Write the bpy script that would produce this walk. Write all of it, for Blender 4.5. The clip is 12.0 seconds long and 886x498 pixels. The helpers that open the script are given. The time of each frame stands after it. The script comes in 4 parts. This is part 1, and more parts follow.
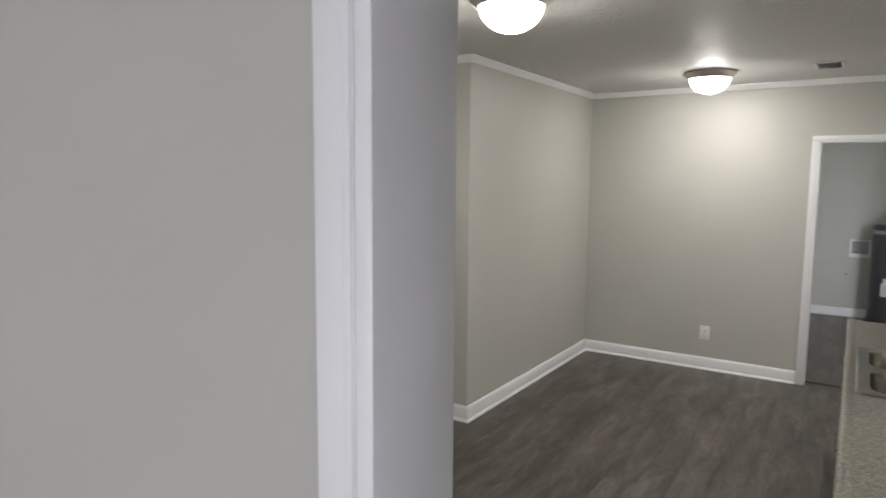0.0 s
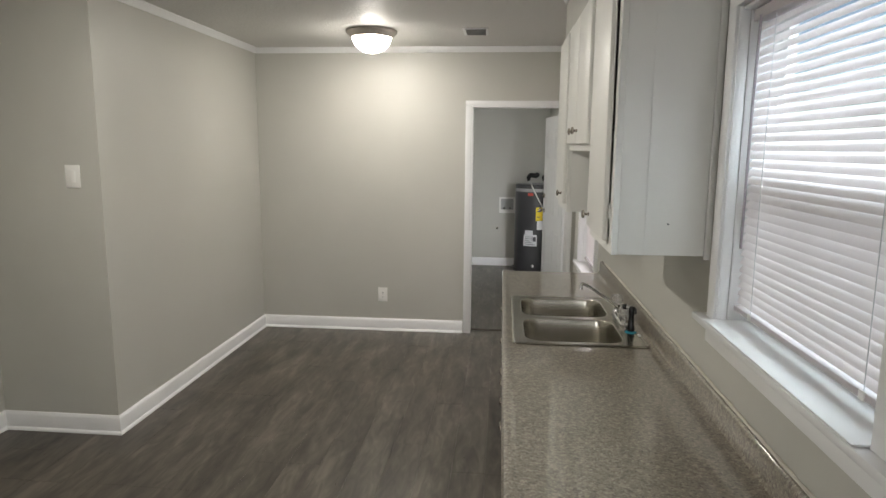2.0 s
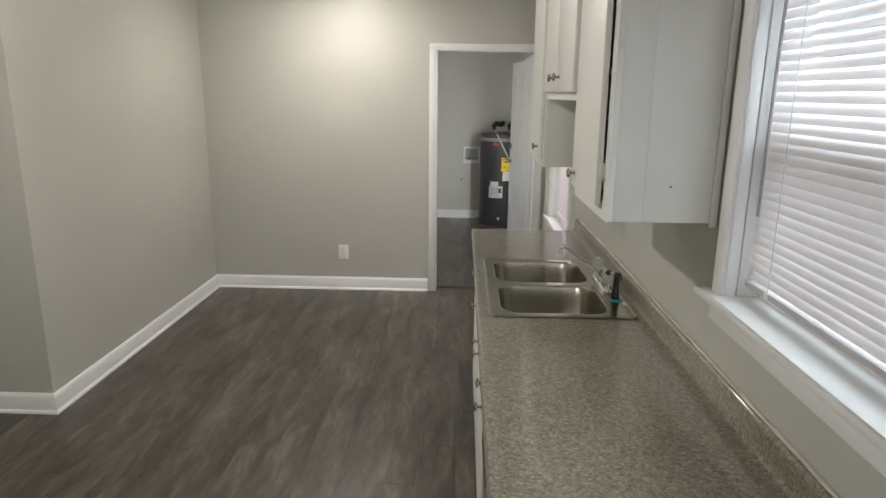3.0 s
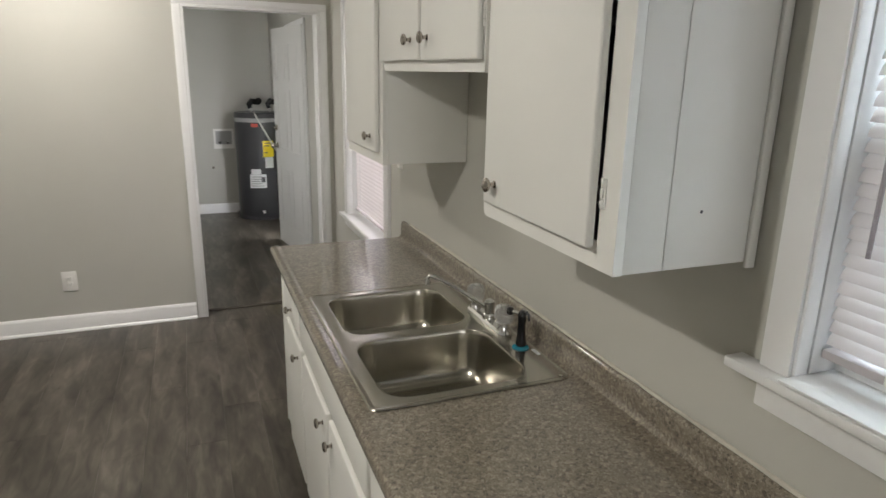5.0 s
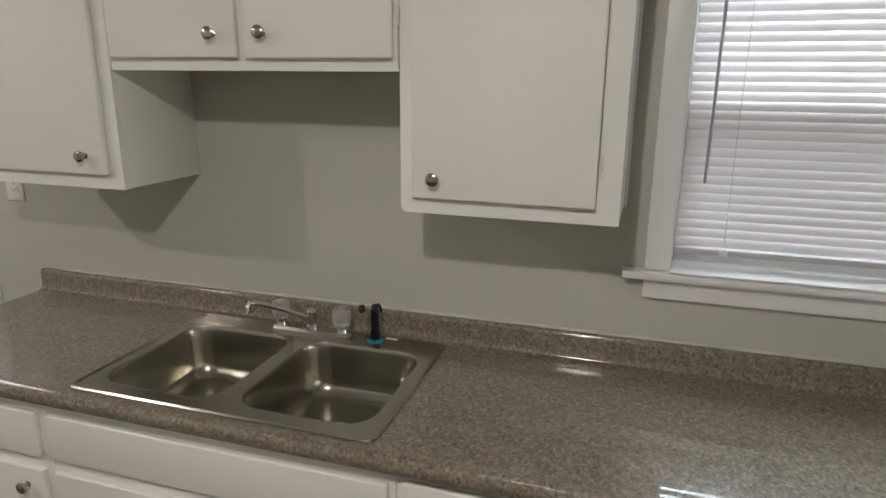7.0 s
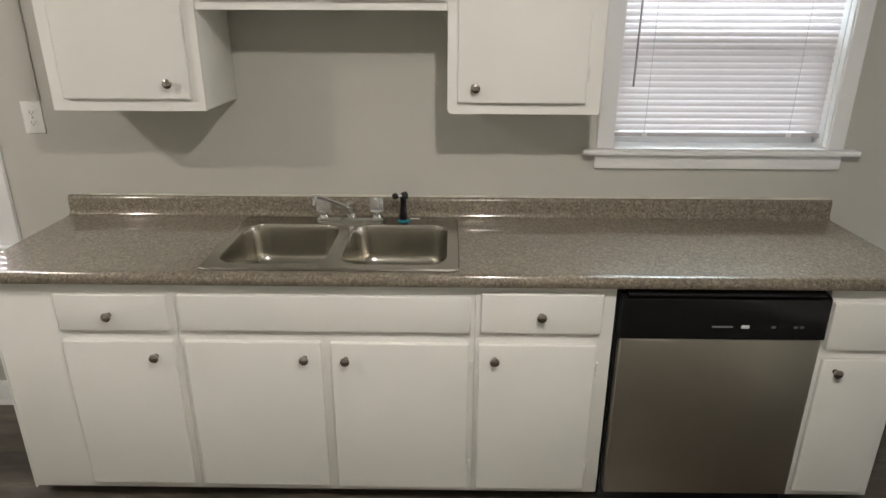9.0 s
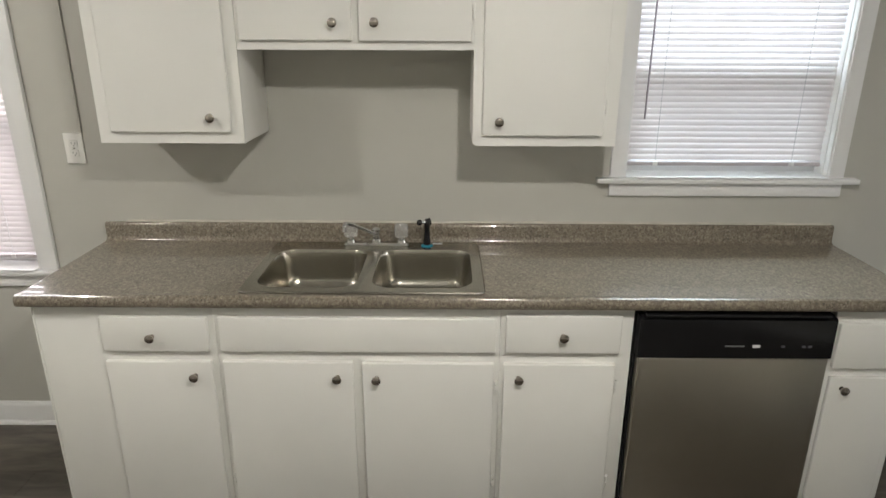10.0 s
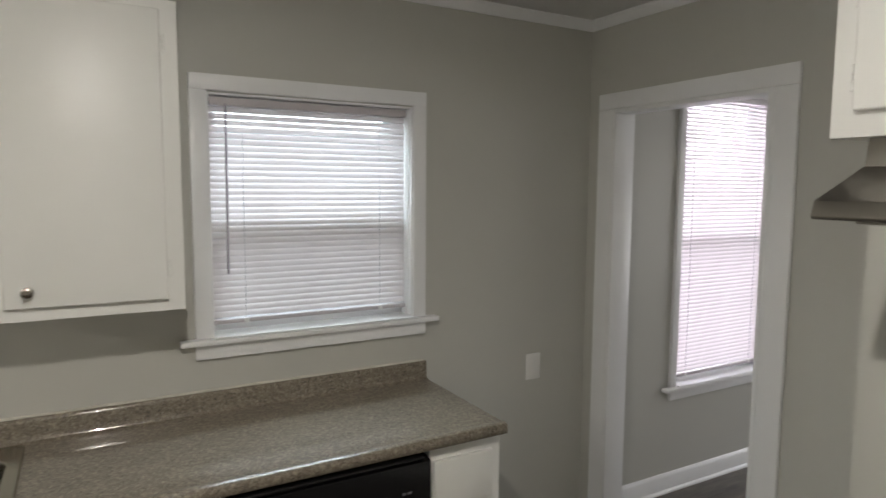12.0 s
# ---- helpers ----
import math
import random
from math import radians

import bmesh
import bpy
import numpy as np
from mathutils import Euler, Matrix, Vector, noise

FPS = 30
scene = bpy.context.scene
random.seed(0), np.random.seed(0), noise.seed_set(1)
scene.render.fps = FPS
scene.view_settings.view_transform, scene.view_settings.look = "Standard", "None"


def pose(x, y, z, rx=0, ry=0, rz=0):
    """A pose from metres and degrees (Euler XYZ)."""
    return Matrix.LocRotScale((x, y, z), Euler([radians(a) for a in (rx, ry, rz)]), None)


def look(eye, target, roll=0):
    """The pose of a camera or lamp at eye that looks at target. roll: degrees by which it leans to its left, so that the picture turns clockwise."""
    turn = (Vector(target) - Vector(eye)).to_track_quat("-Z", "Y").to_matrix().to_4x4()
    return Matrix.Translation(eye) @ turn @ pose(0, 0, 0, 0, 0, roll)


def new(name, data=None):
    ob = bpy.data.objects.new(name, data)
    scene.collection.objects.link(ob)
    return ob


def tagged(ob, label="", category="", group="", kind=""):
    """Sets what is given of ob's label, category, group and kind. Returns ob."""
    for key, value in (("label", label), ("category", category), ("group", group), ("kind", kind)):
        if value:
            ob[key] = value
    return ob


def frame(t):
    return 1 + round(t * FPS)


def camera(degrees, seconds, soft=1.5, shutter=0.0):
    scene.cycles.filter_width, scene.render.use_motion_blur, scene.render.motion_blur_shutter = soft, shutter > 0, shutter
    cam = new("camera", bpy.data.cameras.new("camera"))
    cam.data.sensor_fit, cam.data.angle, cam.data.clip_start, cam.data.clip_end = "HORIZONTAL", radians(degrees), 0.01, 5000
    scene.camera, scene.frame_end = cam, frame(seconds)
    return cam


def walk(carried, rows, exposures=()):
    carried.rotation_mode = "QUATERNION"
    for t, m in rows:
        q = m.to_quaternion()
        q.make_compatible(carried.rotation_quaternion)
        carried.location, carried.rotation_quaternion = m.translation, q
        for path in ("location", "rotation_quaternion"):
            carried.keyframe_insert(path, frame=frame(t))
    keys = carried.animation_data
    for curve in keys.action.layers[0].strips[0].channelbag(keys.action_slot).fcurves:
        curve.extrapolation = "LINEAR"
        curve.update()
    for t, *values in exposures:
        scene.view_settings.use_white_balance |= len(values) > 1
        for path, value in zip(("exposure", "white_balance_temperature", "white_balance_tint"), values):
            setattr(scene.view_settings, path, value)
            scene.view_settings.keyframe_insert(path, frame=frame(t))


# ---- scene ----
cam = camera(69.9, 12.0, shutter=0.16)
PATH = [
    (0, (-0.638, 0.076, 1.735), (-1.724, 1.74, 1.511), 0.5),
    (0.2, (-0.672, 0.121, 1.745), (-1.581, 1.888, 1.518), 0.5),
    (0.5, (-0.683, 0.112, 1.731), (-1.363, 1.98, 1.509), 0.8),
    (1, (-0.716, 0.165, 1.718), (-1.132, 2.109, 1.497), 0.8),
    (1.5, (-0.706, 0.287, 1.712), (-0.958, 2.255, 1.461), 0.5),
    (2, (-0.655, 0.484, 1.69), (-0.836, 2.451, 1.375), 0.5),
    (2.5, (-0.672, 0.635, 1.693), (-0.8, 2.588, 1.285), 0.5),
    (4.5, (-0.868, 1.375, 1.708), (-0.443, 3.253, 1.168), 1.3),
    (5, (-0.937, 1.688, 1.679), (-0.224, 3.479, 1.145), 1.2),
    (5.5, (-1.002, 2.012, 1.652), (0.07, 3.62, 1.137), 1.4),
    (6, (-1.153, 2.254, 1.629), (0.281, 3.551, 1.119), 1.0),
    (6.5, (-1.411, 2.37, 1.645), (0.294, 3.283, 1.135), 0.8),
    (8.5, (-2.383, 2.897, 1.715), (-0.488, 2.93, 1.077), 0.1),
    (9, (-2.449, 3.007, 1.68), (-0.576, 3.03, 0.978), 0.2),
    (9.5, (-2.501, 3.069, 1.673), (-0.633, 3.093, 0.961), 0.1),
    (10, (-2.558, 3.109, 1.73), (-0.663, 3.121, 1.092), 0.2),
    (10.5, (-2.566, 3.107, 1.749), (-0.628, 3.064, 1.257), 0.4),
    (11, (-2.548, 3.072, 1.751), (-0.589, 2.87, 1.402), 0.6),
    (11.5, (-2.469, 2.951, 1.741), (-0.561, 2.406, 1.495), 0.7),
    (12, (-2.427, 2.784, 1.748), (-0.696, 1.802, 1.553), 0.4),
]
EXPOSURES = [
    (0, 0.04, 6250, 11), (0.5, 0.02, 6500, 10), (1, 0.05, 6500, 10), (2, 0.14, 6500, 10), (2.7, 0.14, 6500, 10),
    (4.5, 0.10, 6500, 10), (5, 0.17, 6500, 10), (5.5, 0.12, 6520, 11), (6, 0.06, 6600, 12), (6.5, -0.12, 6600, 12),
    (8.5, 0.14, 6600, 12), (9, 0.34, 6580, 12), (9.5, 0.50, 6540, 11), (10, 0.40, 6450, 10), (10.5, 0.16, 6400, 10),
    (11, 0.05, 6400, 10), (11.5, 0.16, 6420, 10), (12, -0.02, 6500, 11),
]
walk(cam, [(t, look(eye, target, roll)) for t, eye, target, roll in PATH], exposures=EXPOSURES)

# ---- world, lamps, exposure ----
world = bpy.data.worlds.new("sky")
scene.world = world
world.use_nodes = True
sky = world.node_tree.nodes.new("ShaderNodeTexSky")
sky.sky_type, sky.sun_disc = "NISHITA", False
sky.sun_elevation, sky.sun_rotation = radians(48), radians(250)
world.node_tree.links.new(sky.outputs[0], world.node_tree.nodes["Background"].inputs[0])
world.node_tree.nodes["Background"].inputs[1].default_value = 0.10

sun_data = bpy.data.lights.new("sun", "SUN")
sun_data.energy, sun_data.angle, sun_data.color = 2.5, radians(0.5), (1.0, 0.95, 0.88)
sun = new("sun", sun_data)
sun.matrix_world = look((-12, -4.4, 14), (0, 0, 0))


def daylight(name, eye, target, wide, high, watts, colour):
    """An area lamp in a window's or door's opening for the light of the sky."""
    data = bpy.data.lights.new(name, "AREA")
    data.shape, data.size, data.size_y, data.energy, data.color = "RECTANGLE", wide, high, watts, colour
    ob = new(name, data)
    ob.matrix_world = look(eye, target)
    return ob


# the light boards and bulbs inside the two ceiling lamps, and the glow of their frosted bowls
GLOW = {"kitchen": 11.0, "dining": 11.0}
LAMP_TINT = (1.0, 0.96, 0.885)
for name, place, down, around in (("kitchen", (-2.020, 2.745, 2.500), 34.0, 18.0), ("dining", (-1.660, 5.385, 2.500), 24.0, 13.0)):
    board_data = bpy.data.lights.new("board_" + name, "AREA")
    board_data.shape, board_data.size, board_data.energy, board_data.color = "DISK", 0.06, down, LAMP_TINT
    new("board_" + name, board_data).location = place
    bulb_data = bpy.data.lights.new("bulb_" + name, "POINT")
    bulb_data.shadow_soft_size, bulb_data.energy, bulb_data.color = 0.03, around, LAMP_TINT
    new("bulb_" + name, bulb_data).location = Vector(place) - Vector((0, 0, 0.034))

SKY_TINT = (0.80, 0.94, 1.0)
daylight("daylight_kitchen", (0.64, 1.98, 2.42), (0.0, 1.98, 1.55), 1.50, 1.30, 70.0, SKY_TINT)
daylight("daylight_living", (0.46, -0.55, 1.46), (-1.0, -0.55, 1.40), 1.40, 2.00, 60.0, (0.92, 0.89, 1.0))
daylight("daylight_dining", (0.66, 5.28, 2.05), (0.0, 5.28, 1.35), 1.50, 1.60, 62.0, (1.0, 0.93, 0.965))
# the next three lamps and their openings are unseen, added to brighten the rooms
daylight("unseen_day_front", (-1.6, -3.66, 1.45), (-1.6, 0.0, 1.45), 2.30, 1.30, 40.0, (0.98, 0.975, 0.98))
daylight("unseen_day_side", (0.20, -2.15, 1.45), (-1.0, -1.2, 1.35), 0.85, 1.40, 37.0, (0.93, 0.93, 1.0))
daylight("unseen_day_back", (-2.06, 7.0, 1.5), (0.0, 7.2, 1.2), 0.90, 1.00, 13.0, (1.0, 0.97, 0.92))
daylight("daylight_porch", (0.24, 7.80, 0.90), (-1.0, 7.90, 0.60), 0.80, 1.50, 120.0, (0.95, 0.97, 1.0))


# ---- materials ----
def shader(name):
    m = bpy.data.materials.new(name)
    m.use_nodes = True
    return m, m.node_tree.nodes, m.node_tree.links, m.node_tree.nodes["Principled BSDF"]


def noise_at(nodes, links, scale, detail=4.0, stretch=None, shift=None):
    coords = nodes.new("ShaderNodeTexCoord")
    out = coords.outputs["Object"]
    if stretch or shift:
        mapping = nodes.new("ShaderNodeMapping")
        if stretch:
            mapping.inputs["Scale"].default_value = stretch
        if shift:
            links.new(shift, mapping.inputs["Location"])
        links.new(out, mapping.inputs["Vector"])
        out = mapping.outputs[0]
    tex = nodes.new("ShaderNodeTexNoise")
    tex.inputs["Scale"].default_value, tex.inputs["Detail"].default_value = scale, detail
    links.new(out, tex.inputs["Vector"])
    return tex.outputs["Fac"]


def ramp(nodes, links, fac, stops, constant=False):
    r = nodes.new("ShaderNodeValToRGB")
    if constant:
        r.color_ramp.interpolation = "CONSTANT"
    while len(r.color_ramp.elements) < len(stops):
        r.color_ramp.elements.new(0.5)
    for e, (p, c) in zip(r.color_ramp.elements, stops):
        e.position, e.color = p, (*c, 1.0) if len(c) == 3 else c
    links.new(fac, r.inputs[0])
    return r.outputs[0]


def bump_to(nodes, links, bsdf, fac, strength, distance):
    b = nodes.new("ShaderNodeBump")
    b.inputs["Strength"].default_value, b.inputs["Distance"].default_value = strength, distance
    links.new(fac, b.inputs["Height"])
    if bsdf.inputs["Normal"].is_linked:
        links.new(bsdf.inputs["Normal"].links[0].from_socket, b.inputs["Normal"])
    links.new(b.outputs[0], bsdf.inputs["Normal"])


def tone(c, k):
    return tuple(min(1.0, v * k) for v in c)


def coated(name, colour, rough, spread=0.04, broad=2.0, fine=180.0, relief=0.08, depth=0.001, stretch=None, metal=0.0, rough_spread=0.08):
    """A painted, moulded or metal surface: two scales of variation and a fine relief."""
    m, nodes, links, bsdf = shader(name)
    a = noise_at(nodes, links, broad, 5.0)
    links.new(ramp(nodes, links, a, [(0.3, tone(colour, 1 - spread)), (0.7, tone(colour, 1 + spread))]), bsdf.inputs["Base Color"])
    b = noise_at(nodes, links, fine, 3.0, stretch)
    bump_to(nodes, links, bsdf, b, relief, depth)
    c = noise_at(nodes, links, broad * 4, 4.0)
    r = nodes.new("ShaderNodeMapRange")
    r.inputs["To Min"].default_value, r.inputs["To Max"].default_value = max(0.02, rough - rough_spread), min(1.0, rough + rough_spread)
    links.new(c, r.inputs["Value"])
    links.new(r.outputs[0], bsdf.inputs["Roughness"])
    bsdf.inputs["Metallic"].default_value = metal
    return m


WALL = coated("grey_wall_paint", (0.495, 0.487, 0.445), 0.50, 0.03, 1.3, 150.0, 0.16, 0.0015)
CEILING = coated("textured_ceiling_paint", (0.66, 0.65, 0.625), 0.60, 0.03, 1.0, 48.0, 0.75, 0.006)
TRIM = coated("white_trim_enamel", (0.80, 0.80, 0.80), 0.32, 0.025, 4.0, 90.0, 0.06, 0.001)
CABINET = coated("white_cabinet_paint", (0.80, 0.795, 0.76), 0.38, 0.02, 2.5, 60.0, 0.10, 0.001, (1.0, 1.0, 0.18))
DOOR_PAINT = coated("white_door_paint", (0.76, 0.76, 0.75), 0.36, 0.02, 3.0, 90.0, 0.06, 0.001)
PLATE = coated("white_plate_plastic", (0.80, 0.79, 0.76), 0.30, 0.02, 8.0, 200.0, 0.02, 0.0005)
STEEL = coated("brushed_stainless_steel", (0.46, 0.44, 0.39), 0.20, 0.03, 3.0, 60.0, 0.012, 0.0002, (0.4, 10.0, 10.0), 1.0, 0.02)
STEEL_PANEL = coated("dark_stainless_panel", (0.50, 0.47, 0.41), 0.36, 0.08, 2.0, 60.0, 0.02, 0.0003, (10.0, 0.4, 10.0), 1.0, 0.03)
HOOD_STEEL = coated("dark_hood_steel", (0.30, 0.28, 0.25), 0.32, 0.08, 3.0, 60.0, 0.02, 0.0003, (0.4, 10.0, 10.0), 1.0, 0.05)
CHROME = coated("chrome", (0.66, 0.66, 0.65), 0.12, 0.03, 20.0, 80.0, 0.01, 0.0002, None, 1.0, 0.04)
NICKEL = coated("satin_nickel", (0.46, 0.42, 0.38), 0.19, 0.08, 40.0, 200.0, 0.03, 0.0003, None, 1.0, 0.08)
LAMP_RIM = coated("brushed_nickel_rim", (0.66, 0.61, 0.56), 0.32, 0.06, 12.0, 150.0, 0.03, 0.0003, None, 1.0, 0.08)
BLACK = coated("black_plastic", (0.008, 0.008, 0.009), 0.22, 0.2, 10.0, 200.0, 0.03, 0.0003)
RUBBER = coated("black_foam_rubber", (0.018, 0.018, 0.018), 0.85, 0.2, 20.0, 120.0, 0.2, 0.001)
SHADOW_GAP = coated("dark_gap_shade_and_strip", (0.06, 0.05, 0.04), 0.8, 0.2, 6.0, 90.0, 0.1, 0.001)
TANK = coated("dark_grey_tank_enamel", (0.050, 0.050, 0.054), 0.33, 0.06, 3.0, 80.0, 0.03, 0.0005)
TANK_BAND = coated("light_grey_tank_band", (0.30, 0.30, 0.30), 0.40, 0.06, 3.0, 80.0, 0.03, 0.0005)
YELLOW = coated("yellow_label_paper", (0.75, 0.58, 0.02), 0.55, 0.04, 12.0, 100.0, 0.02, 0.0005)
PAPER = coated("white_label_paper", (0.72, 0.73, 0.74), 0.55, 0.03, 12.0, 100.0, 0.02, 0.0005)
PRINT = coated("dim_panel_print", (0.17, 0.17, 0.17), 0.5, 0.1, 30.0, 100.0, 0.02, 0.0002)
INK = coated("grey_print", (0.10, 0.10, 0.11), 0.6, 0.1, 30.0, 100.0, 0.02, 0.0002)
RED = coated("red_print", (0.50, 0.07, 0.05), 0.6, 0.1, 30.0, 100.0, 0.02, 0.0002)
CYAN = coated("blue_plastic_film", (0.02, 0.19, 0.26), 0.25, 0.1, 30.0, 100.0, 0.02, 0.0002)
HOSE = coated("pale_flexible_hose", (0.50, 0.49, 0.47), 0.35, 0.05, 20.0, 300.0, 0.2, 0.001)
VENT_TRAY_GREY = coated("vent_grey_and_tray_shade", (0.42, 0.42, 0.41), 0.45, 0.04, 10.0, 100.0, 0.03, 0.0005)
CAULK = coated("yellowed_caulk", (0.55, 0.52, 0.455), 0.55, 0.16, 14.0, 120.0, 0.2, 0.002)
RAIL = coated("mauve_grey_blind_rail", (0.50, 0.46, 0.47), 0.40, 0.04, 8.0, 100.0, 0.02, 0.0003)
WAND = coated("smoky_plastic_wand", (0.36, 0.33, 0.36), 0.25, 0.05, 20.0, 100.0, 0.01, 0.0003)
EARTH = coated("dry_ground", (0.20, 0.18, 0.13), 0.9, 0.25, 0.4, 12.0, 0.5, 0.02)


def floor_boards():
    m, nodes, links, bsdf = shader("grey_brown_vinyl_plank")
    info = nodes.new("ShaderNodeObjectInfo")
    shift = nodes.new("ShaderNodeVectorMath")
    shift.operation = "SCALE"
    shift.inputs[0].default_value = (0.35, 0.2, 0.0)
    links.new(info.outputs["Random"], shift.inputs["Scale"])
    place = nodes.new("ShaderNodeNewGeometry")
    spots = []
    for stretch, scale, detail, twist in (((7.0, 1.5, 1.0), 1.25, 3.0, 0.6), ((15.0, 3.4, 1.0), 1.3, 4.0, 1.2), ((60.0, 7.0, 1.0), 2.0, 3.0, 0.0)):
        spread = nodes.new("ShaderNodeMapping")
        spread.inputs["Scale"].default_value = stretch
        links.new(place.outputs["Position"], spread.inputs["Vector"])
        links.new(shift.outputs[0], spread.inputs["Location"])
        tex = nodes.new("ShaderNodeTexNoise")
        tex.inputs["Scale"].default_value, tex.inputs["Detail"].default_value, tex.inputs["Distortion"].default_value = scale, detail, twist
        links.new(spread.outputs[0], tex.inputs["Vector"])
        spots.append(tex.outputs["Fac"])
    broad, knots, fine = spots
    both = nodes.new("ShaderNodeMix")
    both.inputs[0].default_value = 0.42
    links.new(broad, both.inputs[2])
    links.new(knots, both.inputs[3])
    more = nodes.new("ShaderNodeMix")
    more.inputs[0].default_value = 0.05
    links.new(both.outputs[0], more.inputs[2])
    links.new(fine, more.inputs[3])
    colour = ramp(nodes, links, more.outputs[0], [(0.34, (0.026, 0.0215, 0.0165)), (0.44, (0.053, 0.0443, 0.0348)), (0.54, (0.088, 0.0750, 0.0595)), (0.66, (0.155, 0.134, 0.109))])
    tint = nodes.new("ShaderNodeMapRange")
    tint.inputs["To Min"].default_value, tint.inputs["To Max"].default_value = 0.95, 1.04
    links.new(info.outputs["Random"], tint.inputs["Value"])
    scale = nodes.new("ShaderNodeVectorMath")
    scale.operation = "SCALE"
    links.new(colour, scale.inputs[0])
    links.new(tint.outputs[0], scale.inputs["Scale"])
    links.new(scale.outputs[0], bsdf.inputs["Base Color"])
    rough = nodes.new("ShaderNodeMapRange")
    rough.inputs["To Min"].default_value, rough.inputs["To Max"].default_value = 0.24, 0.38
    links.new(fine, rough.inputs["Value"])
    links.new(rough.outputs[0], bsdf.inputs["Roughness"])
    bump_to(nodes, links, bsdf, fine, 0.06, 0.001)
    return m


def speckled_laminate():
    m, nodes, links, bsdf = shader("speckled_granite_laminate")
    coords = nodes.new("ShaderNodeTexCoord")
    wobble = nodes.new("ShaderNodeTexNoise")
    wobble.inputs["Scale"].default_value = 160.0
    links.new(coords.outputs["Object"], wobble.inputs["Vector"])
    push = nodes.new("ShaderNodeVectorMath")
    push.operation = "MULTIPLY_ADD"
    push.inputs[1].default_value = (0.003, 0.003, 0.003)
    links.new(wobble.outputs["Color"], push.inputs[0])
    links.new(coords.outputs["Object"], push.inputs[2])
    layers = []
    for size in (135.0, 330.0):
        cells = nodes.new("ShaderNodeTexVoronoi")
        cells.inputs["Scale"].default_value = size
        links.new(push.outputs[0], cells.inputs["Vector"])
        pick = nodes.new("ShaderNodeSeparateColor")
        links.new(cells.outputs["Color"], pick.inputs[0])
        layers.append(pick.outputs[0])
    one = ramp(nodes, links, layers[0], [(0.0, (0.035, 0.028, 0.023)), (0.12, (0.19, 0.160, 0.135)), (0.36, (0.32, 0.285, 0.250)), (0.66, (0.46, 0.42, 0.375)), (0.86, (0.66, 0.63, 0.58))], True)
    two = ramp(nodes, links, layers[1], [(0.0, (0.06, 0.05, 0.043)), (0.14, (0.25, 0.22, 0.19)), (0.55, (0.37, 0.335, 0.30)), (0.85, (0.60, 0.57, 0.52))], True)
    mixed = nodes.new("ShaderNodeMix")
    mixed.data_type = "RGBA"
    mixed.inputs[0].default_value = 0.50
    links.new(one, mixed.inputs[6])
    links.new(two, mixed.inputs[7])
    warm = nodes.new("ShaderNodeVectorMath")
    warm.operation = "MULTIPLY"
    warm.inputs[1].default_value = (0.615, 0.578, 0.50)
    calm = nodes.new("ShaderNodeMix")
    calm.data_type = "RGBA"
    calm.inputs[0].default_value = 0.32
    calm.inputs[7].default_value = (0.33, 0.30, 0.265, 1.0)
    links.new(mixed.outputs[2], calm.inputs[6])
    links.new(calm.outputs[2], warm.inputs[0])
    links.new(warm.outputs[0], bsdf.inputs["Base Color"])
    bsdf.inputs["Coat Weight"].default_value, bsdf.inputs["Coat Roughness"].default_value, bsdf.inputs["Coat IOR"].default_value = 1.0, 0.022, 1.7
    bsdf.inputs["Specular IOR Level"].default_value = 0.2
    wear = noise_at(nodes, links, 60.0, 5.0)
    rough = nodes.new("ShaderNodeMapRange")
    rough.inputs["To Min"].default_value, rough.inputs["To Max"].default_value = 0.28, 0.36
    links.new(wear, rough.inputs["Value"])
    links.new(rough.outputs[0], bsdf.inputs["Roughness"])
    return m


def blind_slat():
    m, nodes, links, bsdf = shader("white_vinyl_slat")
    a = noise_at(nodes, links, 6.0, 3.0)
    colour = ramp(nodes, links, a, [(0.3, (0.82, 0.795, 0.795)), (0.7, (0.87, 0.845, 0.845))])
    links.new(colour, bsdf.inputs["Base Color"])
    bsdf.inputs["Roughness"].default_value = 0.42
    veil = nodes.new("ShaderNodeBsdfTranslucent")
    veil.inputs[0].default_value = (0.91, 0.865, 0.88, 1.0)
    blend = nodes.new("ShaderNodeMixShader")
    blend.inputs[0].default_value = 0.34
    links.new(bsdf.outputs[0], blend.inputs[1])
    links.new(veil.outputs[0], blend.inputs[2])
    links.new(blend.outputs[0], nodes["Material Output"].inputs["Surface"])
    return m


def woven_screen():
    """A fine woven mesh: part of the light goes straight through between its threads."""
    m, nodes, links, bsdf = shader("grey_insect_screen")
    bsdf.inputs["Base Color"].default_value = (0.10, 0.095, 0.09, 1.0)
    bsdf.inputs["Roughness"].default_value = 0.7
    gaps = nodes.new("ShaderNodeBsdfTransparent")
    blend = nodes.new("ShaderNodeMixShader")
    blend.inputs[0].default_value = 0.86
    links.new(bsdf.outputs[0], blend.inputs[1])
    links.new(gaps.outputs[0], blend.inputs[2])
    links.new(blend.outputs[0], nodes["Material Output"].inputs["Surface"])
    return m


def clear(name, colour, rough, ior=1.45, passing=1.0):
    m, nodes, links, bsdf = shader(name)
    bsdf.inputs["Base Color"].default_value = (*colour, 1.0)
    bsdf.inputs["Roughness"].default_value = rough
    bsdf.inputs["IOR"].default_value = ior
    bsdf.inputs["Transmission Weight"].default_value = passing
    return m


